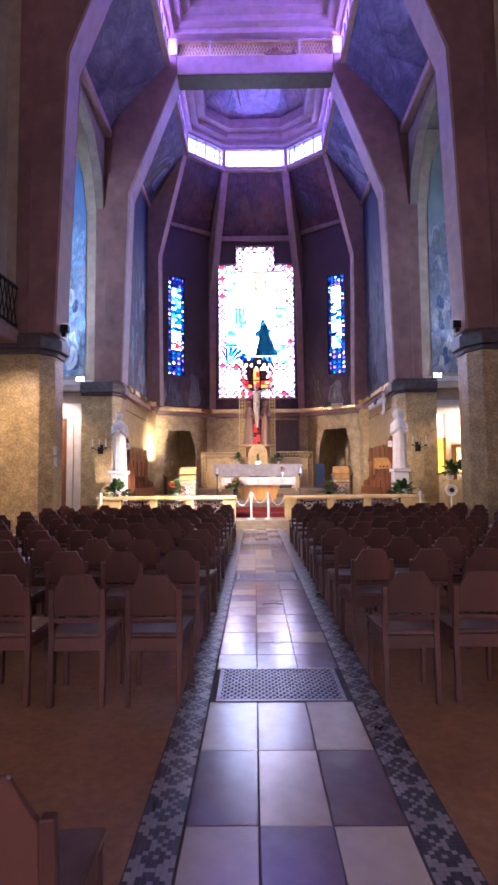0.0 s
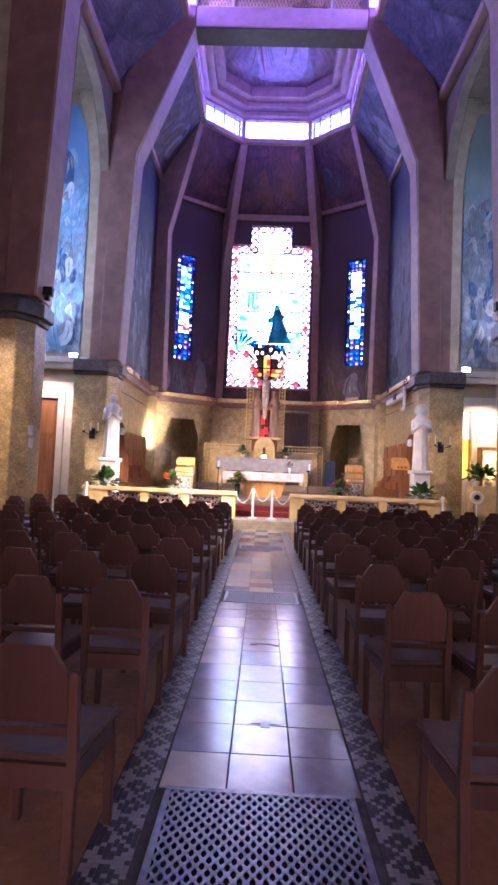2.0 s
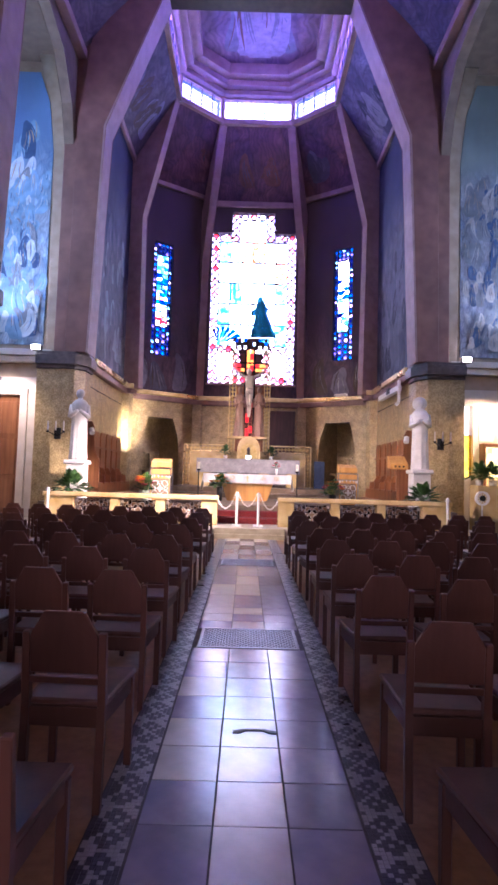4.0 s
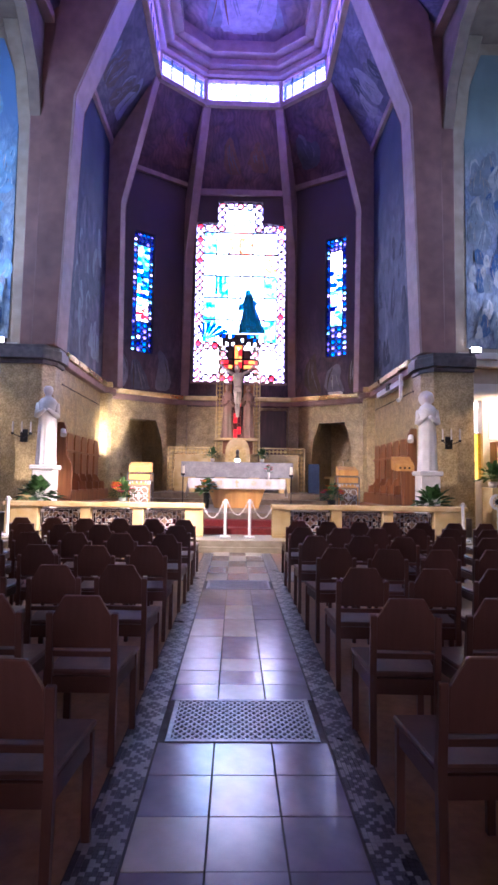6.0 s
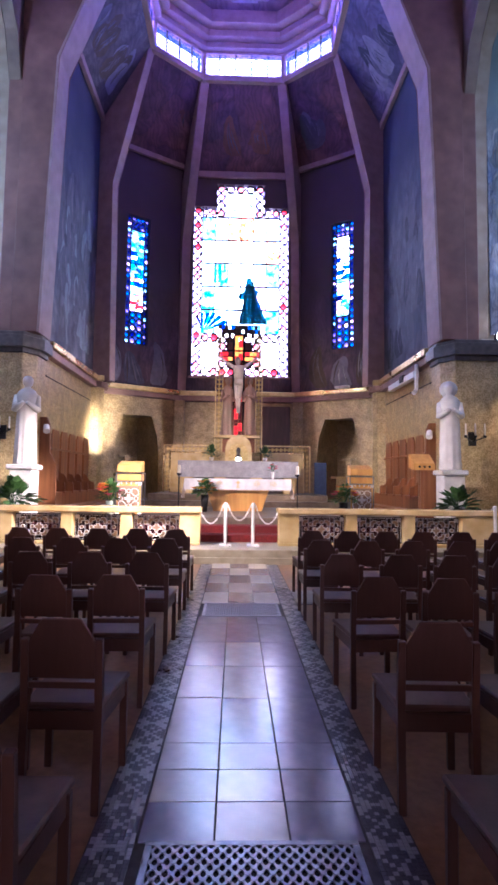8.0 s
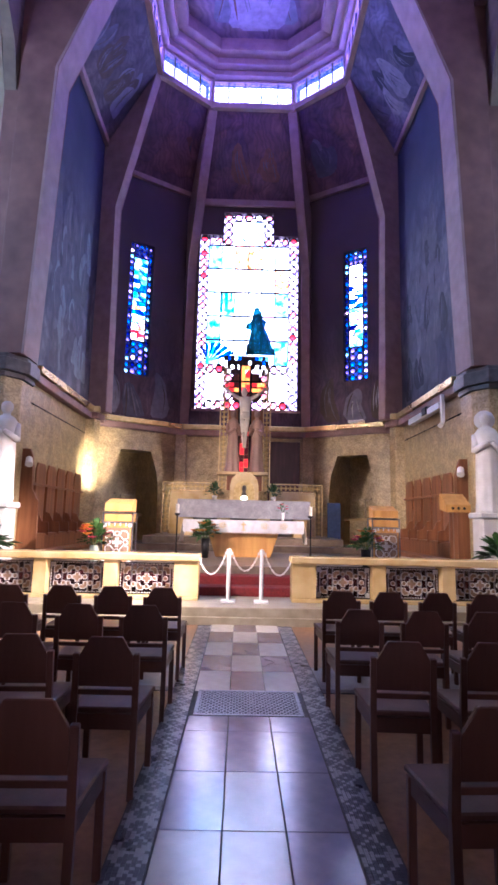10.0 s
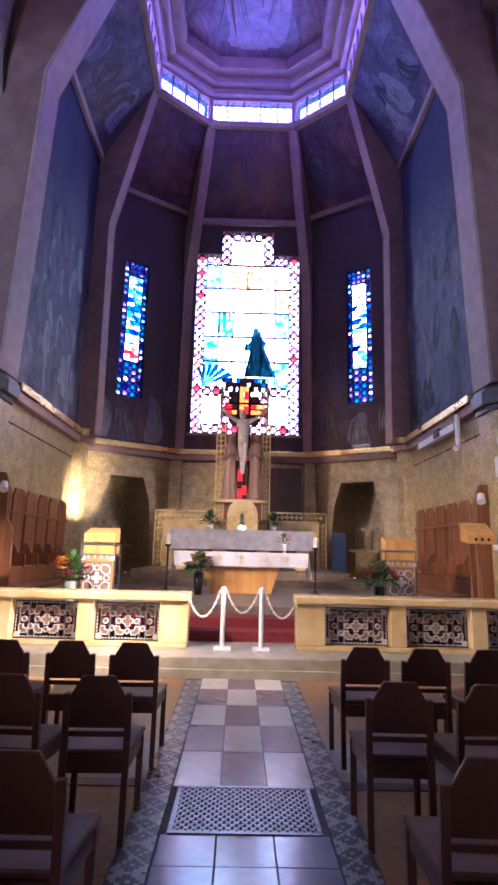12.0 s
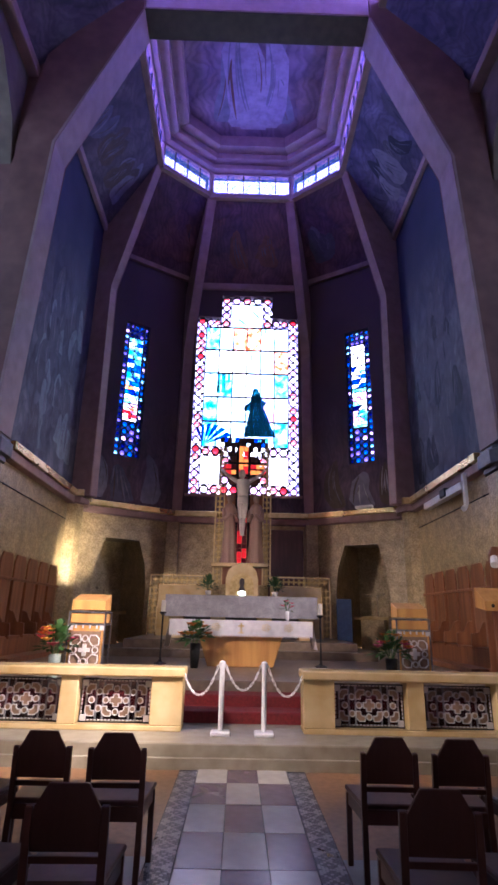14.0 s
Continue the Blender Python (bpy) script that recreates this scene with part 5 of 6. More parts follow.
chain((-0.775, 16.74, 0.86), (-0.325, 16.6, 0.96), 0.3)
chain((-0.225, 16.6, 0.96), (0.215, 16.6, 0.96), 0.28)
chain((0.315, 16.6, 0.96), (0.775, 16.74, 0.86), 0.3)

# ---- altars ----
al = thing("altar_table", "wooden altar table under a white linen cloth", "altar", (-0.02, 21.0, 0.62))
bm = bmesh.new()
prism(bm, [(-0.66, -0.3, 0), (0.66, -0.3, 0), (0.92, -0.3, 0.8), (-0.92, -0.3, 0.8)], (0, 0.6, 0))
part("base", bm, PINE, al, "orange pine base tapering to the floor", bevel=0.015)
part("tabletop", B((-1.42, 1.42, -0.45, 0.45, 0.8, 0.87)), PINE, al, bevel=0.01)
cl = thing("altar_cloth", "white embroidered altar cloth with a toothed hem", "altar cloth", (-0.02, 21.0, 1.49))
bm = bmesh.new()
box(bm, -1.44, 1.44, -0.46, 0.46, 0.0, 0.012)
n = 60
for i in range(n):
    x0, x1 = -1.44 + 2.88 * i / n, -1.44 + 2.88 * (i + 1) / n
    y0, y1 = -0.468 - 0.012 * math.sin(i * 0.9), -0.468 - 0.012 * math.sin((i + 1) * 0.9)
    f = [bm.verts.new(v) for v in ((x0, y0, 0.012), (x1, y1, 0.012), (x1, y1 - 0.01, -0.27), ((x0 + x1) / 2, (y0 + y1) / 2 - 0.01, -0.31), (x0, y0 - 0.01, -0.27))]
    bm.faces.new(f)
for s in (-1, 1):
    for i in range(14):
        y0, y1 = -0.47 + 0.94 * i / 14, -0.47 + 0.94 * (i + 1) / 14
        o = lambda y: s * (1.445 + 0.1 * abs(y) * 0.6)
        f = [bm.verts.new(v) for v in ((s * 1.44, y0, 0.012), (s * 1.44, y1, 0.012), (o(y1) + s * 0.05, y1, -0.5), (o((y0 + y1) / 2) + s * 0.05, (y0 + y1) / 2, -0.55), (o(y0) + s * 0.05, y0, -0.5))]
        bm.faces.new(f)
part("cloth", bm, LINEN, cl)
bm = bmesh.new()
for x in (-0.95, -0.5, 0.5, 0.95):
    for j in range(5):
        ringxz(bm, x + 0.06 * math.cos(j * 1.257), -0.12 + 0.045 * math.sin(j * 1.257), 0.032, 0.01, -0.505, -0.497, 8)
box(bm, -0.016, 0.016, -0.505, -0.497, -0.22, -0.04)
box(bm, -0.06, 0.06, -0.505, -0.497, -0.11, -0.08)
box(bm, -0.05, 0.05, -0.505, -0.497, -0.235, -0.215)
part("embroidery", bm, BRASS, cl, "gold thread embroidery")

ha = thing("high_altar", "stone high altar with a lace frontal", "altar", (0, 24.6, 1.0))
part("mensa", B((-2.02, 2.02, -0.4, 0.45, 0.98, 1.1)), WHITEM, ha, bevel=0.015)
part("frontal", B((-2.04, 2.04, -0.42, -0.4, 0.55, 1.11), (-2.04, 2.04, -0.42, 0.3, 1.1, 1.112)), LACE, ha, "grey lace frontal")
for x in (-1.75, -0.62, 0.62, 1.75):
    part("support", B((x - 0.2, x + 0.2, -0.3, 0.3, 0, 0.98)), MARBLE, ha, bevel=0.015)
part("back_panel", B((-1.9, 1.9, 0.3, 0.4, 0, 0.98)), CAPSTONE, ha)

tb = thing("tabernacle", "beige stone tabernacle with a lit arched niche", "tabernacle", (0, 24.55, 2.112))
bm = bmesh.new()
arch = [(-0.46, 0), (0.46, 0), (0.46, 0.45), (0.4, 0.68), (0.26, 0.84), (0, 0.91), (-0.26, 0.84), (-0.4, 0.68), (-0.46, 0.45)]
prism(bm, [(x, 0, z) for x, z in arch], (0, 0.4, 0))
part("body", bm, MARBLE, tb, bevel=0.02)
for k, m_ in ((0.72, GOLD), (0.6, MARBLE), (0.48, GOLD)):
    bm = bmesh.new()
    prism(bm, [(x * k, -0.03 + 0.045 * (0.72 - k), 0.05 + z * k * 0.86) for x, z in arch], (0, 0.035, 0))
    part("niche_ring", bm, m_, tb, bevel=0.006)
bm = bmesh.new()
lathe(bm, [(0.07, 0.1), (0.09, 0.16), (0.05, 0.26), (0.07, 0.36), (0.06, 0.44), (0.015, 0.48)], 0, -0.06, 10)
part("ornament", bm, CAPSTONE, tb, smooth=True)
bm = bmesh.new()
lathe(bm, [(0.06, 0.02), (0.1, 0.05), (0.1, 0.1), (0.05, 0.13)], 0, -0.1, 12)
part("lamp", bm, glow("tabernacle_lamp", (0.85, 1.0, 0.75), 6), tb, smooth=True)
for x, sd in ((-0.92, 11), (0.92, 12)):
    plant("altar_plant", "small dark green plant in a white pot on the high altar", (x, 24.5, 2.112), 0.24, 0.36, 0.17, 60, seed=sd, pot_h=0.13, pot_r=0.08)
plant("altar_flowers", "pink flowers in a white vase on the altar cloth", (0.94, 20.9, 1.502), 0.14, 0.2, 0.1, 14, WHITEP, ((F_RED, 7),), 5, 0.2, 0.04)
plant("flower_stand", "orange flowers and greenery in a tall vase", (-0.9, 20.25, 0.62), 0.28, 0.36, 0.2, 60, IRON, ((F_ORA, 6), (F_YEL, 2)), 6, 0.45, 0.1)
plant("flower_stand", "bouquet of yellow and pink flowers in a glass vase", (-2.85, 17.95, 0.47), 0.3, 0.42, 0.17, 90, mat("vase_glass", (0.2, 0.25, 0.2), (0.3, 0.35, 0.3), 8, 0.1), ((F_YEL, 6), (F_RED, 8), (F_ORA, 3)), 8, 0.5, 0.09)
plant("flower_stand", "red and orange flowers in a dark vase", (2.45, 18.6, 0.62), 0.32, 0.36, 0.17, 80, IRON, ((F_ORA, 5), (F_RED, 4)), 9, 0.35, 0.1)

for x in (-1.66, 1.64):
    cs = thing("candle_stand", "black iron candle stand with a thick white candle", "candle stand", (x, 21.0, 0.62), group="altar candle stands")
    bm = bmesh.new()
    lathe(bm, [(0.13, 0), (0.13, 0.02), (0.04, 0.05), (0.018, 0.1), (0.018, 0.95), (0.07, 0.99), (0.07, 1.02)], n=12)
    part("stand", bm, IRON, cs)
    bm = bmesh.new()
    lathe(bm, [(0.045, 1.02), (0.045, 1.24), (0.03, 1.25)], n=12)
    part("candle", bm, WAX, cs)
    bm = bmesh.new()
    rod(bm, (0, 0, 1.24), (0.003, 0, 1.27), 0.004, 5)
    part("wick", bm, IRON, cs)

# ---- reredos screen with the crucifix ----
sc = thing("reredos_screen", "gilded metal reredos screen with rows of small crosses", "reredos", (0.07, 26.0, 1.0))


def crosslet(bm, x, z, r, y=-0.02):
    box(bm, x - r * 0.3, x + r * 0.3, y, y + 0.03, z - r, z + r)
    box(bm, x - r, x - r * 0.3, y, y + 0.03, z - r * 0.3, z + r * 0.3)
    box(bm, x + r * 0.3, x + r, y, y + 0.03, z - r * 0.3, z + r * 0.3)


bm = bmesh.new()
for x0, x1, z0, z1 in ((-2.84, -2.8, 0, 1.76), (2.59, 2.63, 0, 1.76), (-2.84, -0.95, 1.72, 1.76), (0.8, 2.63, 1.72, 1.76), (-2.6, -0.95, 1.46, 1.49), (0.8, 2.38, 1.46, 1.49),
                       (-2.6, -2.57, 0, 1.46), (2.36, 2.39, 0, 1.46), (-0.97, -0.93, 1.5, 5.15), (0.77, 0.81, 1.5, 5.15), (-0.7, -0.67, 1.5, 5.9), (0.54, 0.57, 1.5, 5.9)):
    box(bm, x0, x1, -0.03, 0.03, z0, z1)
part("frame", bm, BRASS, sc, "bright gilded frame")
bm = bmesh.new()
crosslet(bm, 0, 0, 0.085)
cross_mesh = mesh_of("crosslet", bm, GOLD)
spots = [(-2.68 + i * 0.16, 1.605) for i in range(11)] + [(0.9 + i * 0.155, 1.605) for i in range(11)]
spots += [(x, 1.36 - i * 0.175) for i in range(8) for x in (-2.7, 2.5)] + [(x, 1.6 + i * 0.175) for i in range(25) for x in (-0.82, 0.67)]
for x, z in spots:
    cr = new("crosslet", cross_mesh)
    cr.parent, cr.location = sc, (x, 0, z)
part("wing_panel", B((-2.57, -0.95, 0.0, 0.03, 0, 1.46)), MARBLE, sc, "beige marble panel")
part("wing_panel", B((0.8, 2.36, 0.0, 0.03, 0, 1.46)), MARBLE, sc, "beige marble panel")
part("backing", B((-0.67, -0.3, 0.02, 0.05, 1.5, 4.3), (0.1, 0.54, 0.02, 0.05, 1.5, 4.3)), OAK, sc, "reddish panel behind the figures")
rq = random.Random(4)
# Glow put into the pieces, standing for light from behind the glass.
LITS = (glow("red_glow_for_backlight", (0.75, 0.02, 0.02), 0.9), glow("orange_glow_for_backlight", (1.0, 0.32, 0.05), 1.3), glow("dim_red_glow_for_backlight", (0.1, 0.006, 0.01), 0.12))
z = 2.15
while z < 5.85:
    h = rq.uniform(0.1, 0.3)
    for x0, x1 in ((-0.25, -0.1), (-0.1, 0.05)):
        k = rq.choice((0, 1, 1, 0) if z > 4.9 else (0, 0, 2, 2) if z < 2.8 else (0, 2, 2, 2))
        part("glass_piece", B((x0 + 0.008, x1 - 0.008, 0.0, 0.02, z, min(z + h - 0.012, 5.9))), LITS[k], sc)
    z += h
for x0, x1 in ((-0.72, -0.33), (0.13, 0.6)):
    x = x0
    while x < x1 - 0.05:
        w = min(rq.uniform(0.1, 0.24), x1 - x)
        for z0 in (4.95, 5.14):
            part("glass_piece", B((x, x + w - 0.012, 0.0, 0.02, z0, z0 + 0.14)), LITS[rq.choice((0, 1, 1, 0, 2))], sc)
        x += w
part("cross_frame", B((-0.33, -0.255, -0.02, 0.03, 2.1, 5.95), (0.055, 0.13, -0.02, 0.03, 2.1, 5.95), (-0.74, 0.62, -0.02, 0.03, 4.88, 4.95), (-0.74, 0.62, -0.02, 0.03, 5.29, 5.36), (-0.74, -0.33, -0.018, 0.03, 5.09, 5.14), (0.13, 0.62, -0.018, 0.03, 5.09, 5.14)), IRON, sc)

bm = bmesh.new()
rod(bm, (0, 0, 1.05), (0, 0, 1.5), 0.15, 12, 0.19)
rod(bm, (0, 0, 0.86), (0, 0, 1.06), 0.16, 12, 0.15)
for s in (-1, 1):
    rod(bm, (s * 0.14, 0, 1.45), (s * 0.38, 0.0, 1.58), 0.06, 8, 0.05)
    rod(bm, (s * 0.37, 0.0, 1.575), (s * 0.64, 0.02, 1.8), 0.05, 8, 0.035)
    rod(bm, (s * 0.08, 0, 0.9), (s * 0.05, -0.06, 0.45), 0.085, 8, 0.065)
    rod(bm, (s * 0.05, -0.06, 0.45), (s * 0.02, 0.02, 0.0), 0.06, 8, 0.04)
lathe(bm, [(0.02, 1.52), (0.06, 1.54), (0.095, 1.62), (0.1, 1.68), (0.07, 1.76), (0.02, 1.79)], -0.03, -0.06, 12)
ch = tagged(new("crucifix_figure", mesh_of("crucifix_figure", bm, mat("bone_white_wood", (0.62, 0.56, 0.5), (0.74, 0.68, 0.61), 8, 0.5), 0, True)), "pale carved figure with spread arms on the cross", "statue")
ch.location, ch.scale = (-0.03, 25.84, 3.96), (1.1, 1.1, 1.17)
WOODFIG = mat("carved_wood", (0.26, 0.15, 0.115), (0.4, 0.25, 0.19), 6, 0.5, tex="wood")
for x, t in ((-0.42, 20), (0.4, -20)):
    robed("figure", (x, 25.8, 3.1), 2.15, WOODFIG, "brown carved robed figure beside the cross", t, folds=7)
tagged(new("figure_shelf", mesh_of("figure_shelf", B((-0.92, 0.78, 25.5, 25.96, 3.0, 3.1)), MARBLE, 0.01)), "beige stone shelf carrying the carved figures", "shelf")

# ---- ambo, lecterns and stalls ----
def ambo(at, label, material):
    ob = thing("ambo", label, "lectern", at, group="metalwork reading desks")
    bm = bmesh.new()
    for x in (-0.29, 0.29):
        for y in (-0.2, 0.2):
            rod(bm, (x, y, 0), (x, y, 0.98), 0.014, 6)
    for z in (0.02, 0.78, 0.97):
        for y in (-0.2, 0.2):
            rod(bm, (-0.29, y, z), (0.29, y, z), 0.012, 6)
        for x in (-0.29, 0.29):
            rod(bm, (x, -0.2, z), (x, 0.2, z), 0.012, 6)
    part("frame", bm, STEEL, ob, "slim pale metal frame")
    part("desk", B((-0.27, 0.27, -0.18, 0.18, 0.8, 0.95)), PINE, ob, "orange wooden box", bevel=0.008)
    bm = bmesh.new()
    prism(bm, [(-0.27, -0.2, 1.0), (-0.27, 0.2, 1.0), (-0.27, 0.2, 1.26), (-0.27, -0.2, 1.15)], (0.54, 0, 0))
    part("book_rest", bm, PINE, ob, bevel=0.006)
    cz = 0.4
    for dx, dz in ((0, 0.17), (0, -0.17), (0.17, 0), (-0.17, 0)):
        bm = bmesh.new()
        ringxz(bm, dx, cz + dz, 0.052, 0.014, -0.225, -0.195)
        part("tracery_ring", bm, WHITEM, ob)
    for a in (-1, 1):
        for b in (-1, 1):
            pts = [(0.08, 0.22), (0.17, 0.22), (0.22, 0.17), (0.22, 0.08), (0.13, 0.06), (0.06, 0.13)]
            pts = [(a * u, cz + b * v) for u, v in pts]
            bm = bmesh.new()
            for (u0, v0), (u1, v1) in zip(pts, pts[1:] + pts[:1]):
                bar(bm, u0, v0, u1, v1, 0.015, -0.225, -0.195)
            part("tracery_piece", bm, WHITEM, ob)
            part("tracery_corner", B((a * 0.25 - 0.035, a * 0.25 + 0.035, -0.225, -0.195, cz + b * 0.33 - 0.035, cz + b * 0.33 + 0.035)), WHITEM, ob)
    p = [(0.09, 0.03), (0.03, 0.03), (0.03, 0.09), (-0.03, 0.09), (-0.03, 0.03), (-0.09, 0.03), (-0.09, -0.03), (-0.03, -0.03), (-0.03, -0.09), (0.03, -0.09), (0.03, -0.03), (0.09, -0.03)]
    bm = bmesh.new()
    prism(bm, [(u, -0.22, cz + v) for u, v in p], (0, 0.025, 0))
    part("tracery_cross", bm, WHITEM, ob)
    for x in (-0.165, -0.055, 0.055, 0.165):
        part("tracery_bar", B((x - 0.012, x + 0.012, -0.22, -0.2, 0.72, 0.775)), WHITEM, ob)
    if material is None:
        part("inlay", B((-0.24, 0.24, -0.196, -0.191, 0.12, 0.68)), BRONZE, ob, "dull bronze ground behind the tracery")
    part("front_panel", B((-0.27, 0.27, -0.19, -0.185, 0.04, 0.76)), PINE if material is None else material, ob)
    return ob


ambo((-2.5, 18.45, 0.62), "metal reading desk with orange wooden top by the rail", None)
ambo((3.0, 19.3, 0.62), "metal reading desk with orange wooden top in shade", None)

ls = thing("lectern", "wooden lectern with a slanted top and three round holes", "lectern", (4.45, 19.0, 0.62))
part("pole", B((-0.04, 0.04, -0.03, 0.05, 0.03, 1.25)), OAK, ls, bevel=0.008)
part("foot", B((-0.22, 0.22, -0.2, 0.2, 0, 0.05)), OAK, ls, bevel=0.012)
bm = bmesh.new()
prism(bm, [(-0.26, -0.2, 1.14), (-0.26, -0.2, 1.3), (-0.26, 0.2, 1.55), (-0.26, 0.2, 1.2)], (0.52, 0, 0))
part("desk", bm, PINE, ls, bevel=0.008)
# Black discs on the face stand for the shaded depth of the openings.
bm = bmesh.new()
for x in (-0.12, 0, 0.12):
    disc(bm, x, 1.225, 0.03, -0.206, -0.199, 10)
part("hole", bm, SHADOW, ls, "black discs in place of shaded holes")

for s in (-1, 1):
    st = thing("choir_stall", "row of reddish wooden choir stalls against the stone wall" if s < 0 else "row of dark reddish wooden choir stalls against the wall", "choir stall", (CX + s * 5.35, 20.05, 0.62))
    f = lambda a, b: (min(-s * a, -s * b), max(-s * a, -s * b))
    bm = bmesh.new()
    prism(bm, [(-s * x, 0, z) for x, z in ((0.03, 0), (0.62, 0), (0.6, 1.2), (0.42, 1.5), (0.4, 2.25), (0.33, 2.42), (0.1, 2.42), (0.03, 2.25))], (0, 0.08, 0))
    part("end_panel", bm, OAK, st, bevel=0.01)
    for i in range(6):
        y0 = 0.12 + i * 0.78
        bm = bmesh.new()
        prism(bm, [(-s * 0.12, y, z) for y, z in ((y0 + 0.04, 0.5), (y0 + 0.7, 0.5), (y0 + 0.7, 2.05), (y0 + 0.6, 2.2), (y0 + 0.14, 2.2), (y0 + 0.04, 2.05))], (-s * 0.04, 0, 0))
        part("back_panel", bm, OAK, st, bevel=0.008)
        part("stile", B((*f(0.1, 0.2), y0 - 0.04, y0 + 0.03, 0.1, 1.65)), OAK, st, bevel=0.006)
        part("seat", B((*f(0.16, 0.55), y0 + 0.04, y0 + 0.7, 0.42, 0.47)), OAK, st, bevel=0.01)
        bm = bmesh.new()
        prism(bm, [(-s * x, y0 - 0.03, z) for x, z in ((0.14, 0.1), (0.5, 0.1), (0.4, 0.3), (0.58, 0.5), (0.56, 0.72), (0.4, 0.74), (0.3, 0.95), (0.14, 1.0))], (0, 0.05, 0))
        part("divider", bm, OAK, st, "shaped seat divider", bevel=0.005)
    part("top_rail", B((*f(0.1, 0.22), 0.08, 4.8, 1.62, 1.68)), OAK, st, bevel=0.008)
    part("footing", B((*f(0.02, 0.95), 0.08, 4.8, 0, 0.1)), OAK, st, bevel=0.01)
    part("front_board", B((*f(0.5, 0.54), 0.08, 4.8, 0.1, 0.42)), OAK, st)
    # a small white loudspeaker on the end panel
    sp = thing("loudspeaker", "small white loudspeaker on the stall end", "loudspeaker", (CX + s * 5.02, 20.0, 2.75))
    bm = bmesh.new()
    rod(bm, (0, 0.02, 0.06), (-s * 0.06, -0.12, -0.1), 0.075, 10, 0.09)
    part("body", bm, WHITEP, sp, bevel=0.008)
    bm = bmesh.new()
    rod(bm, (0, 0.0, 0.05), (0, 0.1, 0.05), 0.02, 6)
    part("bracket", bm, IRON, sp)

for s in (-1, 1):
    nf = thing("pier_floodlight", "small dark floodlight on the nave pier's ledge", "lamp", (s * 4.98, 12.95, 5.1), group="pier floodlights")
    part("foot", B((-0.05, 0.05, -0.05, 0.05, 0, 0.1)), IRON, nf)
    part("housing", B((-0.12, 0.12, -0.08, 0.08, 0.1, 0.3)), IRON, nf, bevel=0.015)
    part("lamp_face", B((-0.1, 0.1, 0.081, 0.087, 0.12, 0.28)), BULB, nf, "glowing lamp face")
# small side table in each niche
for s in (-1, 1):
    nt = thing("niche_altar", "small stone side altar in a shaded niche", "altar", (CX + s * 4.5, 28.2, 0.62), -s * 33)
    part("top", B((-0.6, 0.6, -0.22, 0.25, 0.95, 1.05)), MARBLE, nt, bevel=0.01)
    part("body", B((-0.4, 0.4, -0.1, 0.2, 0, 0.95)), STONE, nt)
    part("shelf", B((-0.35, 0.35, 0.1, 0.3, 1.75, 1.83)), STONE, nt)
    part("shelf_support", B((-0.1, 0.1, 0.15, 0.3, 1.05, 1.75)), STONE, nt)
bx = thing("cloth_screen", "dark blue cloth-covered screen beside the altar", "screen", (2.95, 25.2, 0.62))
part("panel", B((-0.22, 0.22, -0.02, 0.02, 0.05, 1.5)), BLUEP, bx, bevel=0.01)
for x in (-0.2, 0.2):
    part("foot", B((x - 0.02, x + 0.02, -0.15, 0.15, 0, 0.05)), IRON, bx)

for s in (-1, 1):
    wc = thing("wall_cable", "thin dark cable clipped along the stone wall", "cable", (CX + s * 5.385, 20.7, 4.28), group="wall cables")
    bm = bmesh.new()
    rod(bm, (0, 0, 0), (0, 4.75, 0), 0.014, 6)
    part("cable", bm, IRON, wc)
    for i in range(6):
        part("clip", B((-0.012, 0.012, 0.2 + 0.85 * i, 0.23 + 0.85 * i, -0.025, 0.025)), IRON, wc)
# lamps on the cornice
fl = thing("strip_light", "long white strip light fixed under the cornice", "lamp", (CX + 5.15, 21.4, 4.62))
part("housing", B((-0.09, 0.09, 0, 2.6, -0.09, 0.1)), WHITEP, fl, bevel=0.015)
part("ballast", B((-0.13, 0.0, 0.9, 1.25, -0.05, 0.16)), IRON, fl, bevel=0.01)
part("bracket", B((-0.1, -0.02, -0.25, -0.12, -0.5, 0.25)), WHITEP, fl, "white angled bracket", bevel=0.01)
bm = bmesh.new()
rod(bm, (-0.06, -0.18, -0.5), (-0.16, -0.24, -0.6), 0.05, 8, 0.07)
part("spot_head", bm, WHITEP, fl)
fd = thing("floodlight", "slim white floodlight on the gilded cornice", "lamp", (CX + 4.2, 27.35, 5.2), -33)
part("housing", B((-0.3, 0.3, -0.2, 0.0, 0.0, 0.09)), WHITEP, fd, bevel=0.015)
part("glass", B((-0.27, 0.27, -0.204, -0.198, 0.015, 0.075)), WHITEM, fd)
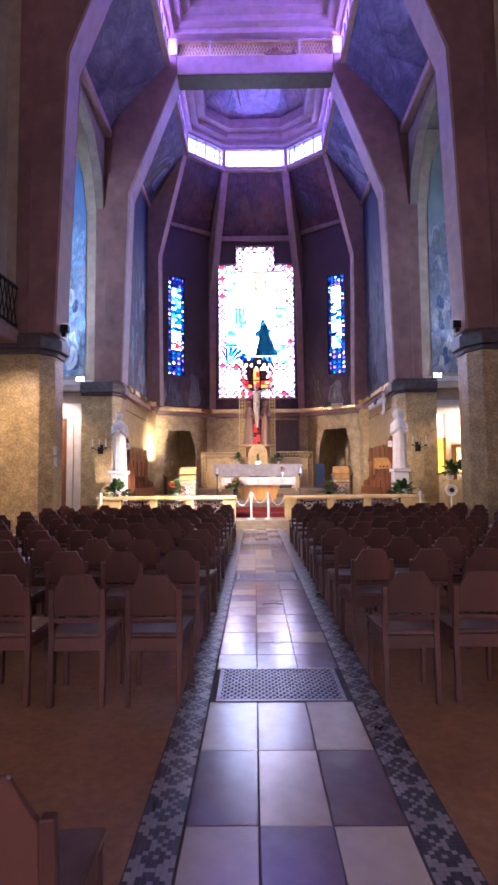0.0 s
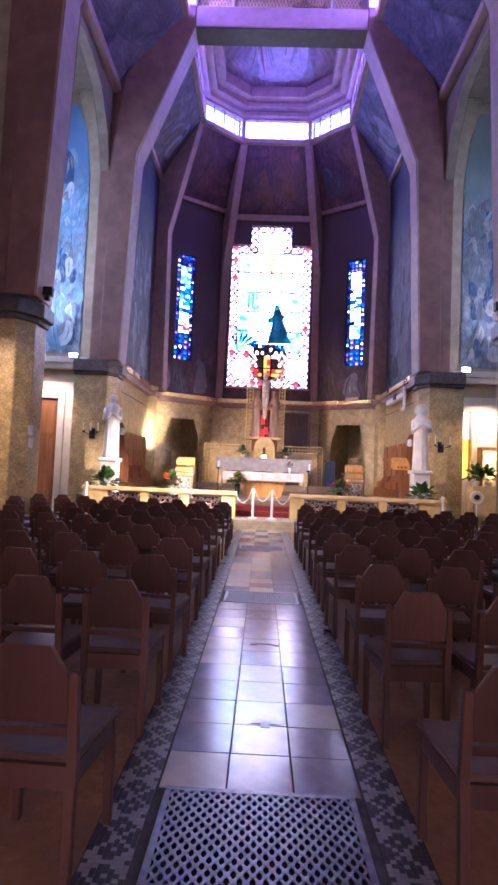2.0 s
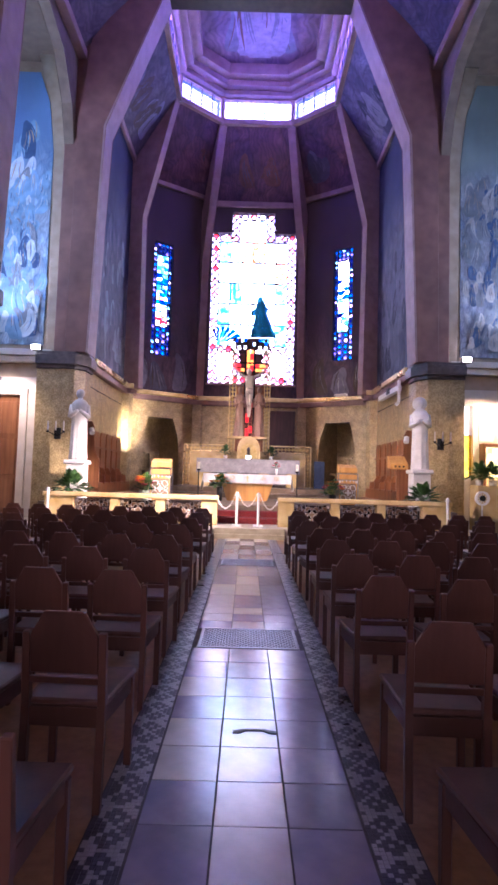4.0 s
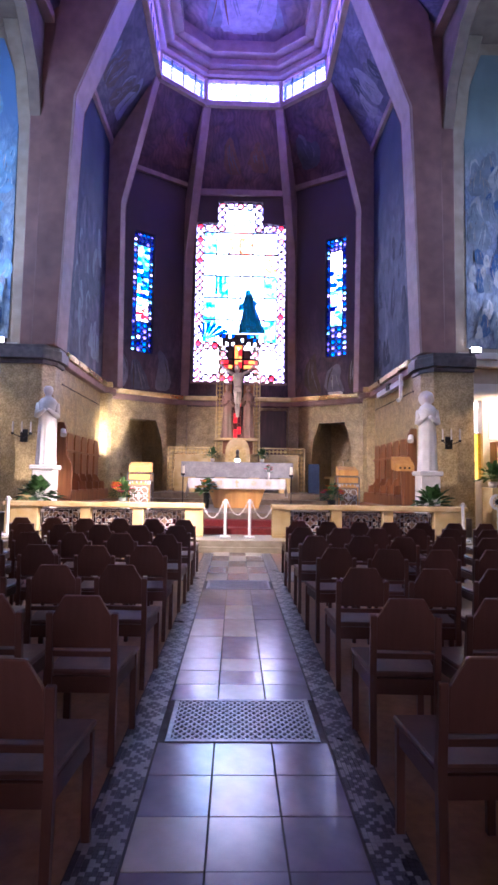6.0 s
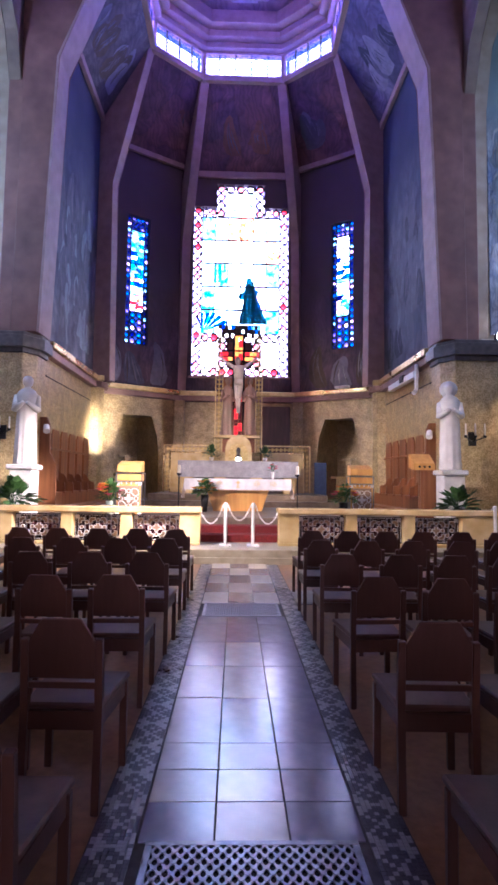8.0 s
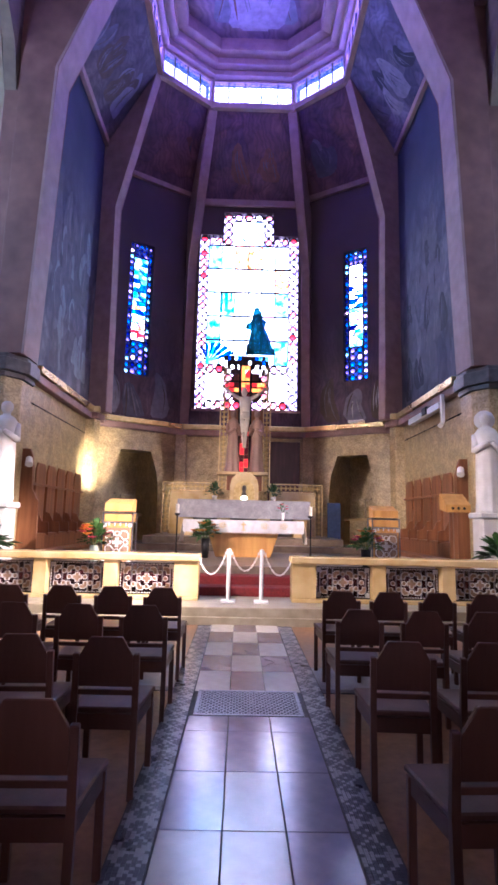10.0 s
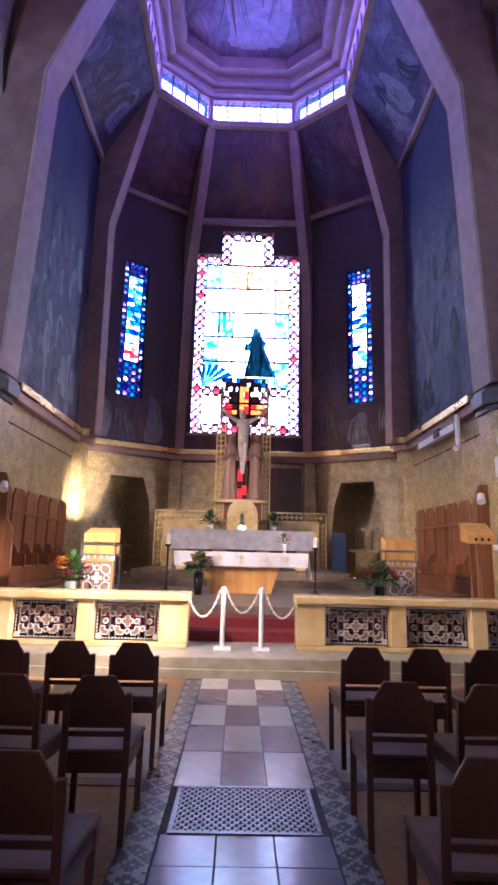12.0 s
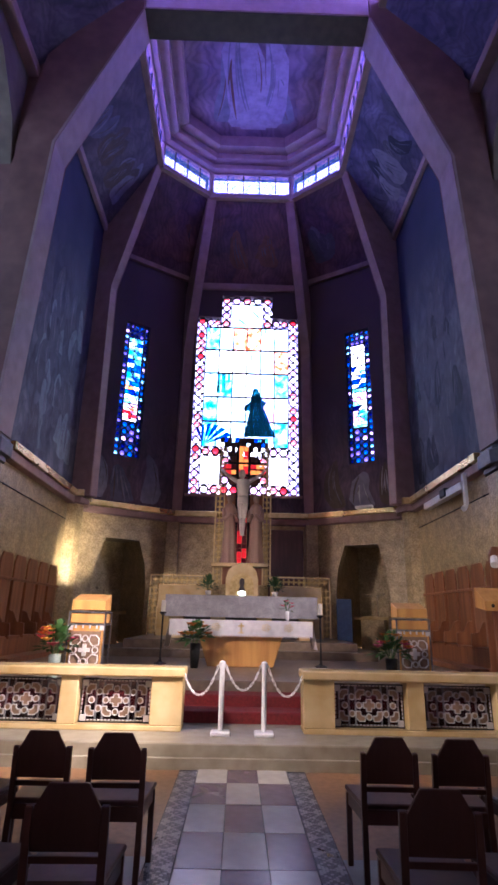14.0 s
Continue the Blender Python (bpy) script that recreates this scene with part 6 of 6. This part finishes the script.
for s in (-1, 1):
    lf = thing("ledge_lamp", "small bright floodlight on the pier ledge", "lamp", (CX + s * 6.6, 19.25, 5.1), group="ledge lamps")
    part("housing", B((-0.14, 0.14, -0.06, 0.1, 0, 0.16)), IRON, lf, bevel=0.01)
    part("lamp_face", B((-0.13, 0.13, -0.072, -0.062, 0.02, 0.15), (-0.12, 0.12, -0.05, 0.09, 0.162, 0.168)), BULB, lf, "glowing lamp face")
    wl = thing("wall_lamp", "small round wall lamp beside the painted wall", "lamp", (CX + s * 5.4, 20.55, 5.85), group="chancel wall lamps")
    bm = bmesh.new()
    rod(bm, (0, 0, -0.05), (-s * 0.09, -0.04, 0), 0.02, 8)
    part("arm", bm, IRON, wl)
    bm = bmesh.new()
    lathe(bm, [(0.03, -0.07), (0.07, -0.02), (0.07, 0.06), (0.03, 0.1)], -s * 0.12, -0.06, 12)
    part("globe", bm, BULB if s < 0 else WHITEP, wl, "glowing globe" if s < 0 else "white globe", smooth=True)
    # wall sconce with three candle lamps
    sn = thing("wall_sconce", "black iron wall sconce with three candle lamps", "wall lamp", (CX + s * 5.85, 19.3, 2.55), group="pier sconces")
    part("back_plate", B((-0.1, 0.1, 0.0, 0.05, -0.15, 0.2)), IRON, sn, bevel=0.01)
    bm = bmesh.new()
    for x in (-0.24, 0, 0.24):
        rod(bm, (0, 0, -0.05), (x, -0.16, 0.06), 0.014, 6)
        rod(bm, (x, -0.16, 0.04), (x, -0.16, 0.1), 0.035, 8, 0.045)
    part("arms", bm, IRON, sn)
    for x in (-0.24, 0, 0.24):
        bm = bmesh.new()
        lathe(bm, [(0.022, 0.1), (0.022, 0.36), (0.01, 0.4)], x, -0.16, 8)
        part("candle", bm, WAX, sn)

# ---- aisle ends ----
fixed("wall_door_side", B((CX - 7.35, CX - 6.3, 20.05, 20.4, -0.3, 4.4), (CX - 9.6, CX - 8.9, 20.05, 20.4, -0.3, 4.4), (CX - 8.9, CX - 7.35, 20.05, 20.4, 3.9, 4.4)), CREAM, "pale plaster wall round a tall door")
dr = tagged(new("door_1"), "tall reddish wooden double door in a pale frame", "door", kind="structure")
dr.location = (CX - 8.12, 20.2, Z0)
for s in (-1, 1):
    lf = part("door_leaf", B((min(0.01 * s, 0.76 * s), max(0.01 * s, 0.76 * s), 0, 0.06, 0.01, 3.9)), OAK, dr, bevel=0.006)
    for z0, z1 in ((0.2, 1.2), (1.35, 2.5), (2.65, 3.7)):
        part("panel", B((min(0.12 * s, 0.64 * s), max(0.12 * s, 0.64 * s), -0.025, 0.0, z0, z1)), OAK, lf, bevel=0.012)
    bm = bmesh.new()
    rod(bm, (0.07 * s, -0.05, 1.3), (0.07 * s, -0.05, 1.55), 0.014, 8)
    part("handle", bm, BRASS, lf, "brass pull handle")
part("door_frame", B((0.77, 1.02, -0.2, 0.05, 0, 4.12), (-1.02, -0.77, -0.2, 0.05, 0, 4.12), (-0.77, 0.77, -0.2, 0.05, 3.9, 4.12)), CREAM, dr, "pale stone surround", bevel=0.015)

el = thing("emergency_lamp", "small round lit lamp above the door", "lamp", (-8.32, 20.05, 4.59))
bm = bmesh.new()
disc(bm, 0, 0, 0.11, -0.05, 0.0, 16)
part("housing", bm, WHITEP, el, bevel=0.01)
bm = bmesh.new()
disc(bm, 0, 0, 0.075, -0.058, -0.052, 16)
part("lamp_face", bm, glow("emergency_lamp_face", (1.0, 0.82, 0.45), 5), el, "glowing amber lamp face")
sg = thing("exit_sign", "slim grey sign panel over the door", "sign", (-8.28, 20.05, 4.33))
part("panel", B((-0.3, 0.3, -0.03, 0.0, -0.06, 0.06)), STEEL, sg, bevel=0.006)
part("lettering", B((-0.2, 0.2, -0.036, -0.031, -0.02, 0.02)), WHITEP, sg)
for z, tilt in ((2.2, 4), (1.92, -9)):
    nb = new("notice_sheet", mesh_of("notice_sheet", B((-0.006, 0.0, -0.11, 0.11, -0.11, 0.11)), LINEN, 0.001))
    nb.matrix_world = pose(CX - 5.192, 13.02 + 0.05 * (z < 2), z, tilt, 0, 0)
    tagged(nb, "white paper notice pinned to the nave pier", "notice", "pier notices")
fixed("wall_side_altar", B((CX + 6.3, CX + 6.62, 20.05, 20.4, -0.3, 4.4), (CX + 7.15, CX + 9.6, 20.05, 20.4, -0.3, 4.4), (CX + 6.62, CX + 7.15, 20.05, 20.4, 3.9, 4.4), (CX + 6.62, CX + 7.15, 20.05, 20.4, -0.3, 1.6)), CREAM, "pale plaster wall of the side chapel")
w3 = tagged(new("window_2"), "narrow window with bright white and yellow glass", "window", kind="structure")
w3.location = (CX + 6.885, 20.2, 0)
part("pane", B((-0.265, 0.265, 0, 0.006, 2.95, 3.9)), G_WHITE, w3, "white glass pane")
part("pane", B((-0.265, 0.265, 0, 0.006, 1.6, 2.93)), glass("yellow_glass", (0.8, 0.6, 0.1), (0.9, 0.75, 0.25), 2), w3, "yellow glass pane")
part("glazing_bar", B((-0.265, 0.265, -0.02, 0.02, 2.92, 2.96)), PLASTER, w3)
bm = bmesh.new()
prism(bm, [(CX + 6.3, 21.2, 1.2), (CX + 7.6, 21.2, 1.2), (CX + 7.6, 21.2, 4.3), (CX + 6.3, 21.2, 4.3)], (0, 0.02, 0))
fixed("backdrop_side_chapel", bm, glow("backdrop_side_chapel", (1.0, 0.97, 0.9), 1.6), "glowing sheet standing for daylight outside an opening")
pb = tagged(new("notice_board", mesh_of("notice_board", B((CX + 7.32, CX + 7.78, 20.01, 20.05, 2.75, 3.8)), LINEN, 0.006)), "plain white notice sheet on the chapel wall", "notice")
sh = thing("shrine", "gilded lit side shrine with small coloured panes", "shrine", (CX + 7.75, 19.6, Z0 - 0.014))
part("body", B((-0.45, 0.45, -0.05, 0.35, 0, 1.15)), OAK, sh, bevel=0.015)
part("case_side", B((-0.45, -0.38, 0, 0.35, 1.15, 2.72), (0.38, 0.45, 0, 0.35, 1.15, 2.72), (-0.45, 0.45, 0, 0.35, 2.66, 2.76)), OAK, sh, bevel=0.01)
bm, b2 = bmesh.new(), bmesh.new()
for i in range(5):
    for k in range(6):
        box(bm if (i * 3 + k * 5) % 4 else b2, -0.37 + i * 0.15, -0.24 + i * 0.15, 0.25, 0.27, 1.7 + k * 0.155, 1.835 + k * 0.155)
part("lit_panes", bm, glow("amber_panes", (1.0, 0.75, 0.25), 1.6), sh, "glowing amber panes")
part("lit_panes", b2, glow("green_panes", (0.5, 0.7, 0.2), 0.8), sh, "glowing green panes")
rq = random.Random(9)
for i in range(14):
    bm = bmesh.new()
    x, y = rq.uniform(-0.36, 0.3), rq.uniform(0.0, 0.2)
    lathe(bm, [(0.025, 0), (0.028, 0.07), (0.02, 0.08)], n=8)
    c = part("votive_candle", bm, WAX, sh, at=(x, y, 1.15))
    bm = bmesh.new()
    lathe(bm, [(0.005, 0.08), (0.014, 0.1), (0.004, 0.15)], n=6)
    part("flame", bm, glow("candle_flame", (1.0, 0.55, 0.12), 18) if i == 0 else bpy.data.materials["candle_flame"], c)
cb = thing("plant_stand", "pale stone block carrying dark potted plants", "stand", (CX + 7.0, 18.7, Z0 - 0.014))
part("block", B((-0.4, 0.4, -0.3, 0.3, 0, 1.45)), MARBLE, cb, bevel=0.015)
for x, sd in ((6.75, 21), (7.15, 22)):
    plant("potted_plant", "dark green plant in a pale pot on a stone block", (CX + x, 18.65, 1.45 + Z0 - 0.014), 0.32, 0.42, 0.26, 70, seed=sd, pot_h=0.16, pot_r=0.12)
wf = thing("wall_fan", "round white fan with a dark hub on a low stand", "fan", (CX + 6.5, 17.9, Z0 - 0.014))
bm = bmesh.new()
rod(bm, (0, 0, 0), (0, 0, 0.95), 0.02, 8)
part("stand", bm, WHITEP, wf)
bm = bmesh.new()
ringxz(bm, 0, 1.1, 0.2, 0.05, -0.05, 0.03, 18)
part("guard", bm, WHITEP, wf)
for i in range(10):
    t = 2 * math.pi * i / 10
    bm = bmesh.new()
    bar(bm, 0.05 * math.cos(t), 1.1 + 0.05 * math.sin(t), 0.165 * math.cos(t), 1.1 + 0.165 * math.sin(t), 0.02, -0.03, -0.02)
    part("spoke", bm, WHITEP, wf)
bm = bmesh.new()
disc(bm, 0, 1.1, 0.08, -0.06, 0.0, 14)
part("hub", bm, IRON, wf)

# gallery balcony at the nave wall
gb = tagged(new("gallery_balcony"), "plaster gallery balcony with an iron lattice railing", "balcony", kind="structure")
part("slab", B((CX - 6.6, CX - 5.95, 8.0, 12.55, 4.8, 5.17)), PLASTER, gb, bevel=0.03)
bm = bmesh.new()
for z in (5.25, 6.2):
    box(bm, CX - 6.06, CX - 6.0, 8.0, 12.55, z, z + 0.05)
for i in range(22):
    y = 8.1 + i * 0.205
    for d in (-1, 1):
        rod(bm, (CX - 6.03, y - 0.14 * d, 5.27), (CX - 6.03, y + 0.14 * d, 6.22), 0.014, 5)
part("railing", bm, IRON, gb)

# Fitting for the added pier lamp, out of view.
gl = thing("gallery_downlight", "small round downlight added out of view under the balcony", "lamp", (CX - 6.25, 10.3, 4.8))
bm = bmesh.new()
lathe(bm, [(0.09, -0.1), (0.1, -0.09), (0.1, 0.0), (0.05, 0.0)], n=16)
part("housing", bm, WHITEP, gl)
bm = bmesh.new()
lathe(bm, [(0.075, -0.108), (0.075, -0.102)], n=16)
part("lamp_face", bm, BULB, gl, "glowing lamp face")

# ---- floor grates ----
def grate(y0, y1):
    ob = thing("floor_grate", "pierced steel floor grate set in the aisle", "floor grate", (0, y0, Z0), group="aisle grates")
    d = y1 - y0
    # Black plate stands for the unlit depth under the lattice.
    part("pit", B((-0.45, 0.45, 0, d, -0.004, -0.001)), SHADOW, ob)
    part("frame", B((-0.455, 0.455, 0, 0.03, 0, 0.008), (-0.455, 0.455, d - 0.03, d, 0, 0.008), (-0.455, -0.425, 0.03, d - 0.03, 0, 0.008), (0.425, 0.455, 0.03, d - 0.03, 0, 0.008)), STEEL, ob, bevel=0.002)
    bm = bmesh.new()
    n, m = 17, 17
    px, py = 0.85 / n, (d - 0.06) / m
    for k in range(m + 1):
        for i in range(n + (1 if k % 2 == 0 else 0)):
            x, y = -0.425 + (i + 0.5 * (k % 2)) * px, 0.03 + k * py
            r = 0.011
            prism(bm, [(x + 1.3 * r * math.cos(t), y + r * math.sin(t), 0.001) for t in (0, 0.8, 1.57, 2.35, 3.14, 3.93, 4.71, 5.5)], (0, 0, 0.006))
            if k < m:
                for sd in (-1, 1):
                    x1, y1 = x + sd * px / 2, y + py
                    if abs(x1) <= 0.43:
                        nx, ny = -py, sd * px / 2
                        l = math.hypot(nx, ny) / 0.0055
                        prism(bm, [(x + nx / l, y + ny / l, 0.001), (x1 + nx / l, y1 + ny / l, 0.001), (x1 - nx / l, y1 - ny / l, 0.001), (x - nx / l, y - ny / l, 0.001)], (0, 0, 0.005))
    part("lattice", bm, STEEL, ob)


GRATES = [(3.35, 4.0), (7.79, 8.4), (12.22, 12.87)]
for g in GRATES:
    grate(*g)

# ---- aisle border mosaic and floor tiles ----
PAT = ["LLLDDLLL", "LLDDDDLL", "LDDLDDLD", "DLDDDLDD", "DDLDLDDD", "DDDLLDDD", "DDLDLDDD", "DLDDDLDD", "LDDLDDLD", "LLDDDDLL", "LLLDDLLL", "DLLLLLLD"]
for s in (-1, 1):
    bm = bmesh.new()
    lay = {"D": 1, "L": 0}
    rows = int(17.4 / 0.024)
    for k in range(rows):
        for i in range(8):
            x0, y0 = 0.505 + i * 0.024, -1.4 + k * 0.024
            a, b = sorted((s * (x0 + 0.001), s * (x0 + 0.023)))
            n0 = len(bm.faces)
            v = [bm.verts.new(p) for p in ((a, y0, Z0), (b, y0, Z0), (b, y0 + 0.0225, Z0), (a, y0 + 0.0225, Z0))]
            w = [bm.verts.new((q.co.x, q.co.y, Z0 - 0.006)) for q in v]
            fs = [bm.faces.new(v)] + [bm.faces.new((v[j], w[j], w[(j + 1) % 4], v[(j + 1) % 4])) for j in range(4)]
            for f in fs:
                f.material_index = lay[PAT[k % 12][i]]
    ob = new("border_mosaic", mesh_of("border_mosaic", bm, [MOS_L, MOS_D]))
    tagged(ob, "blue-black and pale mosaic border along the aisle", "mosaic", kind="stuff")

TW = 0.33


def tiles(y0, y1, pitch, checker):
    """Rows of aisle tiles that fill y0 to y1."""
    n = max(1, round((y1 - y0) / pitch))
    d = (y1 - y0) / n
    meshes = []
    for m_ in (TILE_A, TILE_B, TILE_C):
        bm = bmesh.new()
        g = 0.0025 if y0 > 12 else 0.004
        box(bm, -TW / 2 + g, TW / 2 - g, 0.0025, d - 0.0025, -0.006, 0.001)
        meshes.append(mesh_of("floor_tile", bm, m_, 0.0015))
    for k in range(n):
        for i in range(3):
            j = (i + k) % 2 if checker else (2 if rnd.random() < 0.75 else 0)
            tl = new("tile", meshes[j])
            tl.parent, tl.location = floor, ((i - 1) * TW, y0 + k * d, Z0 + rnd.uniform(-0.001, 0.001))


tiles(-1.3, 3.35, 0.66, True)
tiles(4.0, 7.79, 0.335, False)
tiles(8.4, 9.27, 0.29, False)
tiles(9.27, 11.9, 0.655, False)
tiles(11.9, 12.22, 0.32, False)
tiles(12.87, 16.22, 0.67, True)
# metal fittings let into the tiles
fm = thing("floor_plate", "small dark metal bracket let into a tile", "floor plate", (0.03, 6.27, Z0 + 0.001))
bm = bmesh.new()
prism(bm, [(-0.13, -0.012, 0), (-0.06, 0.012, 0), (0.06, 0.012, 0), (0.13, -0.012, 0), (0.13, -0.045, 0), (0.09, -0.045, 0), (0.05, -0.012, 0), (-0.05, -0.012, 0), (-0.09, -0.045, 0), (-0.13, -0.045, 0)], (0, 0, 0.004))
part("plate", bm, IRON, fm)
fm = thing("floor_plate", "small grey metal cross plate let into a tile", "floor plate", (0.03, 4.72, Z0 + 0.001))
bm = bmesh.new()
prism(bm, [(x, y, 0) for x, y in ((-0.09, -0.015), (-0.028, -0.015), (-0.028, -0.06), (0.028, -0.06), (0.028, -0.015), (0.09, -0.015), (0.09, 0.015), (0.028, 0.015), (0.028, 0.06), (-0.028, 0.06), (-0.028, 0.015), (-0.09, 0.015))], (0, 0, 0.004))
part("plate", bm, STEEL, fm)
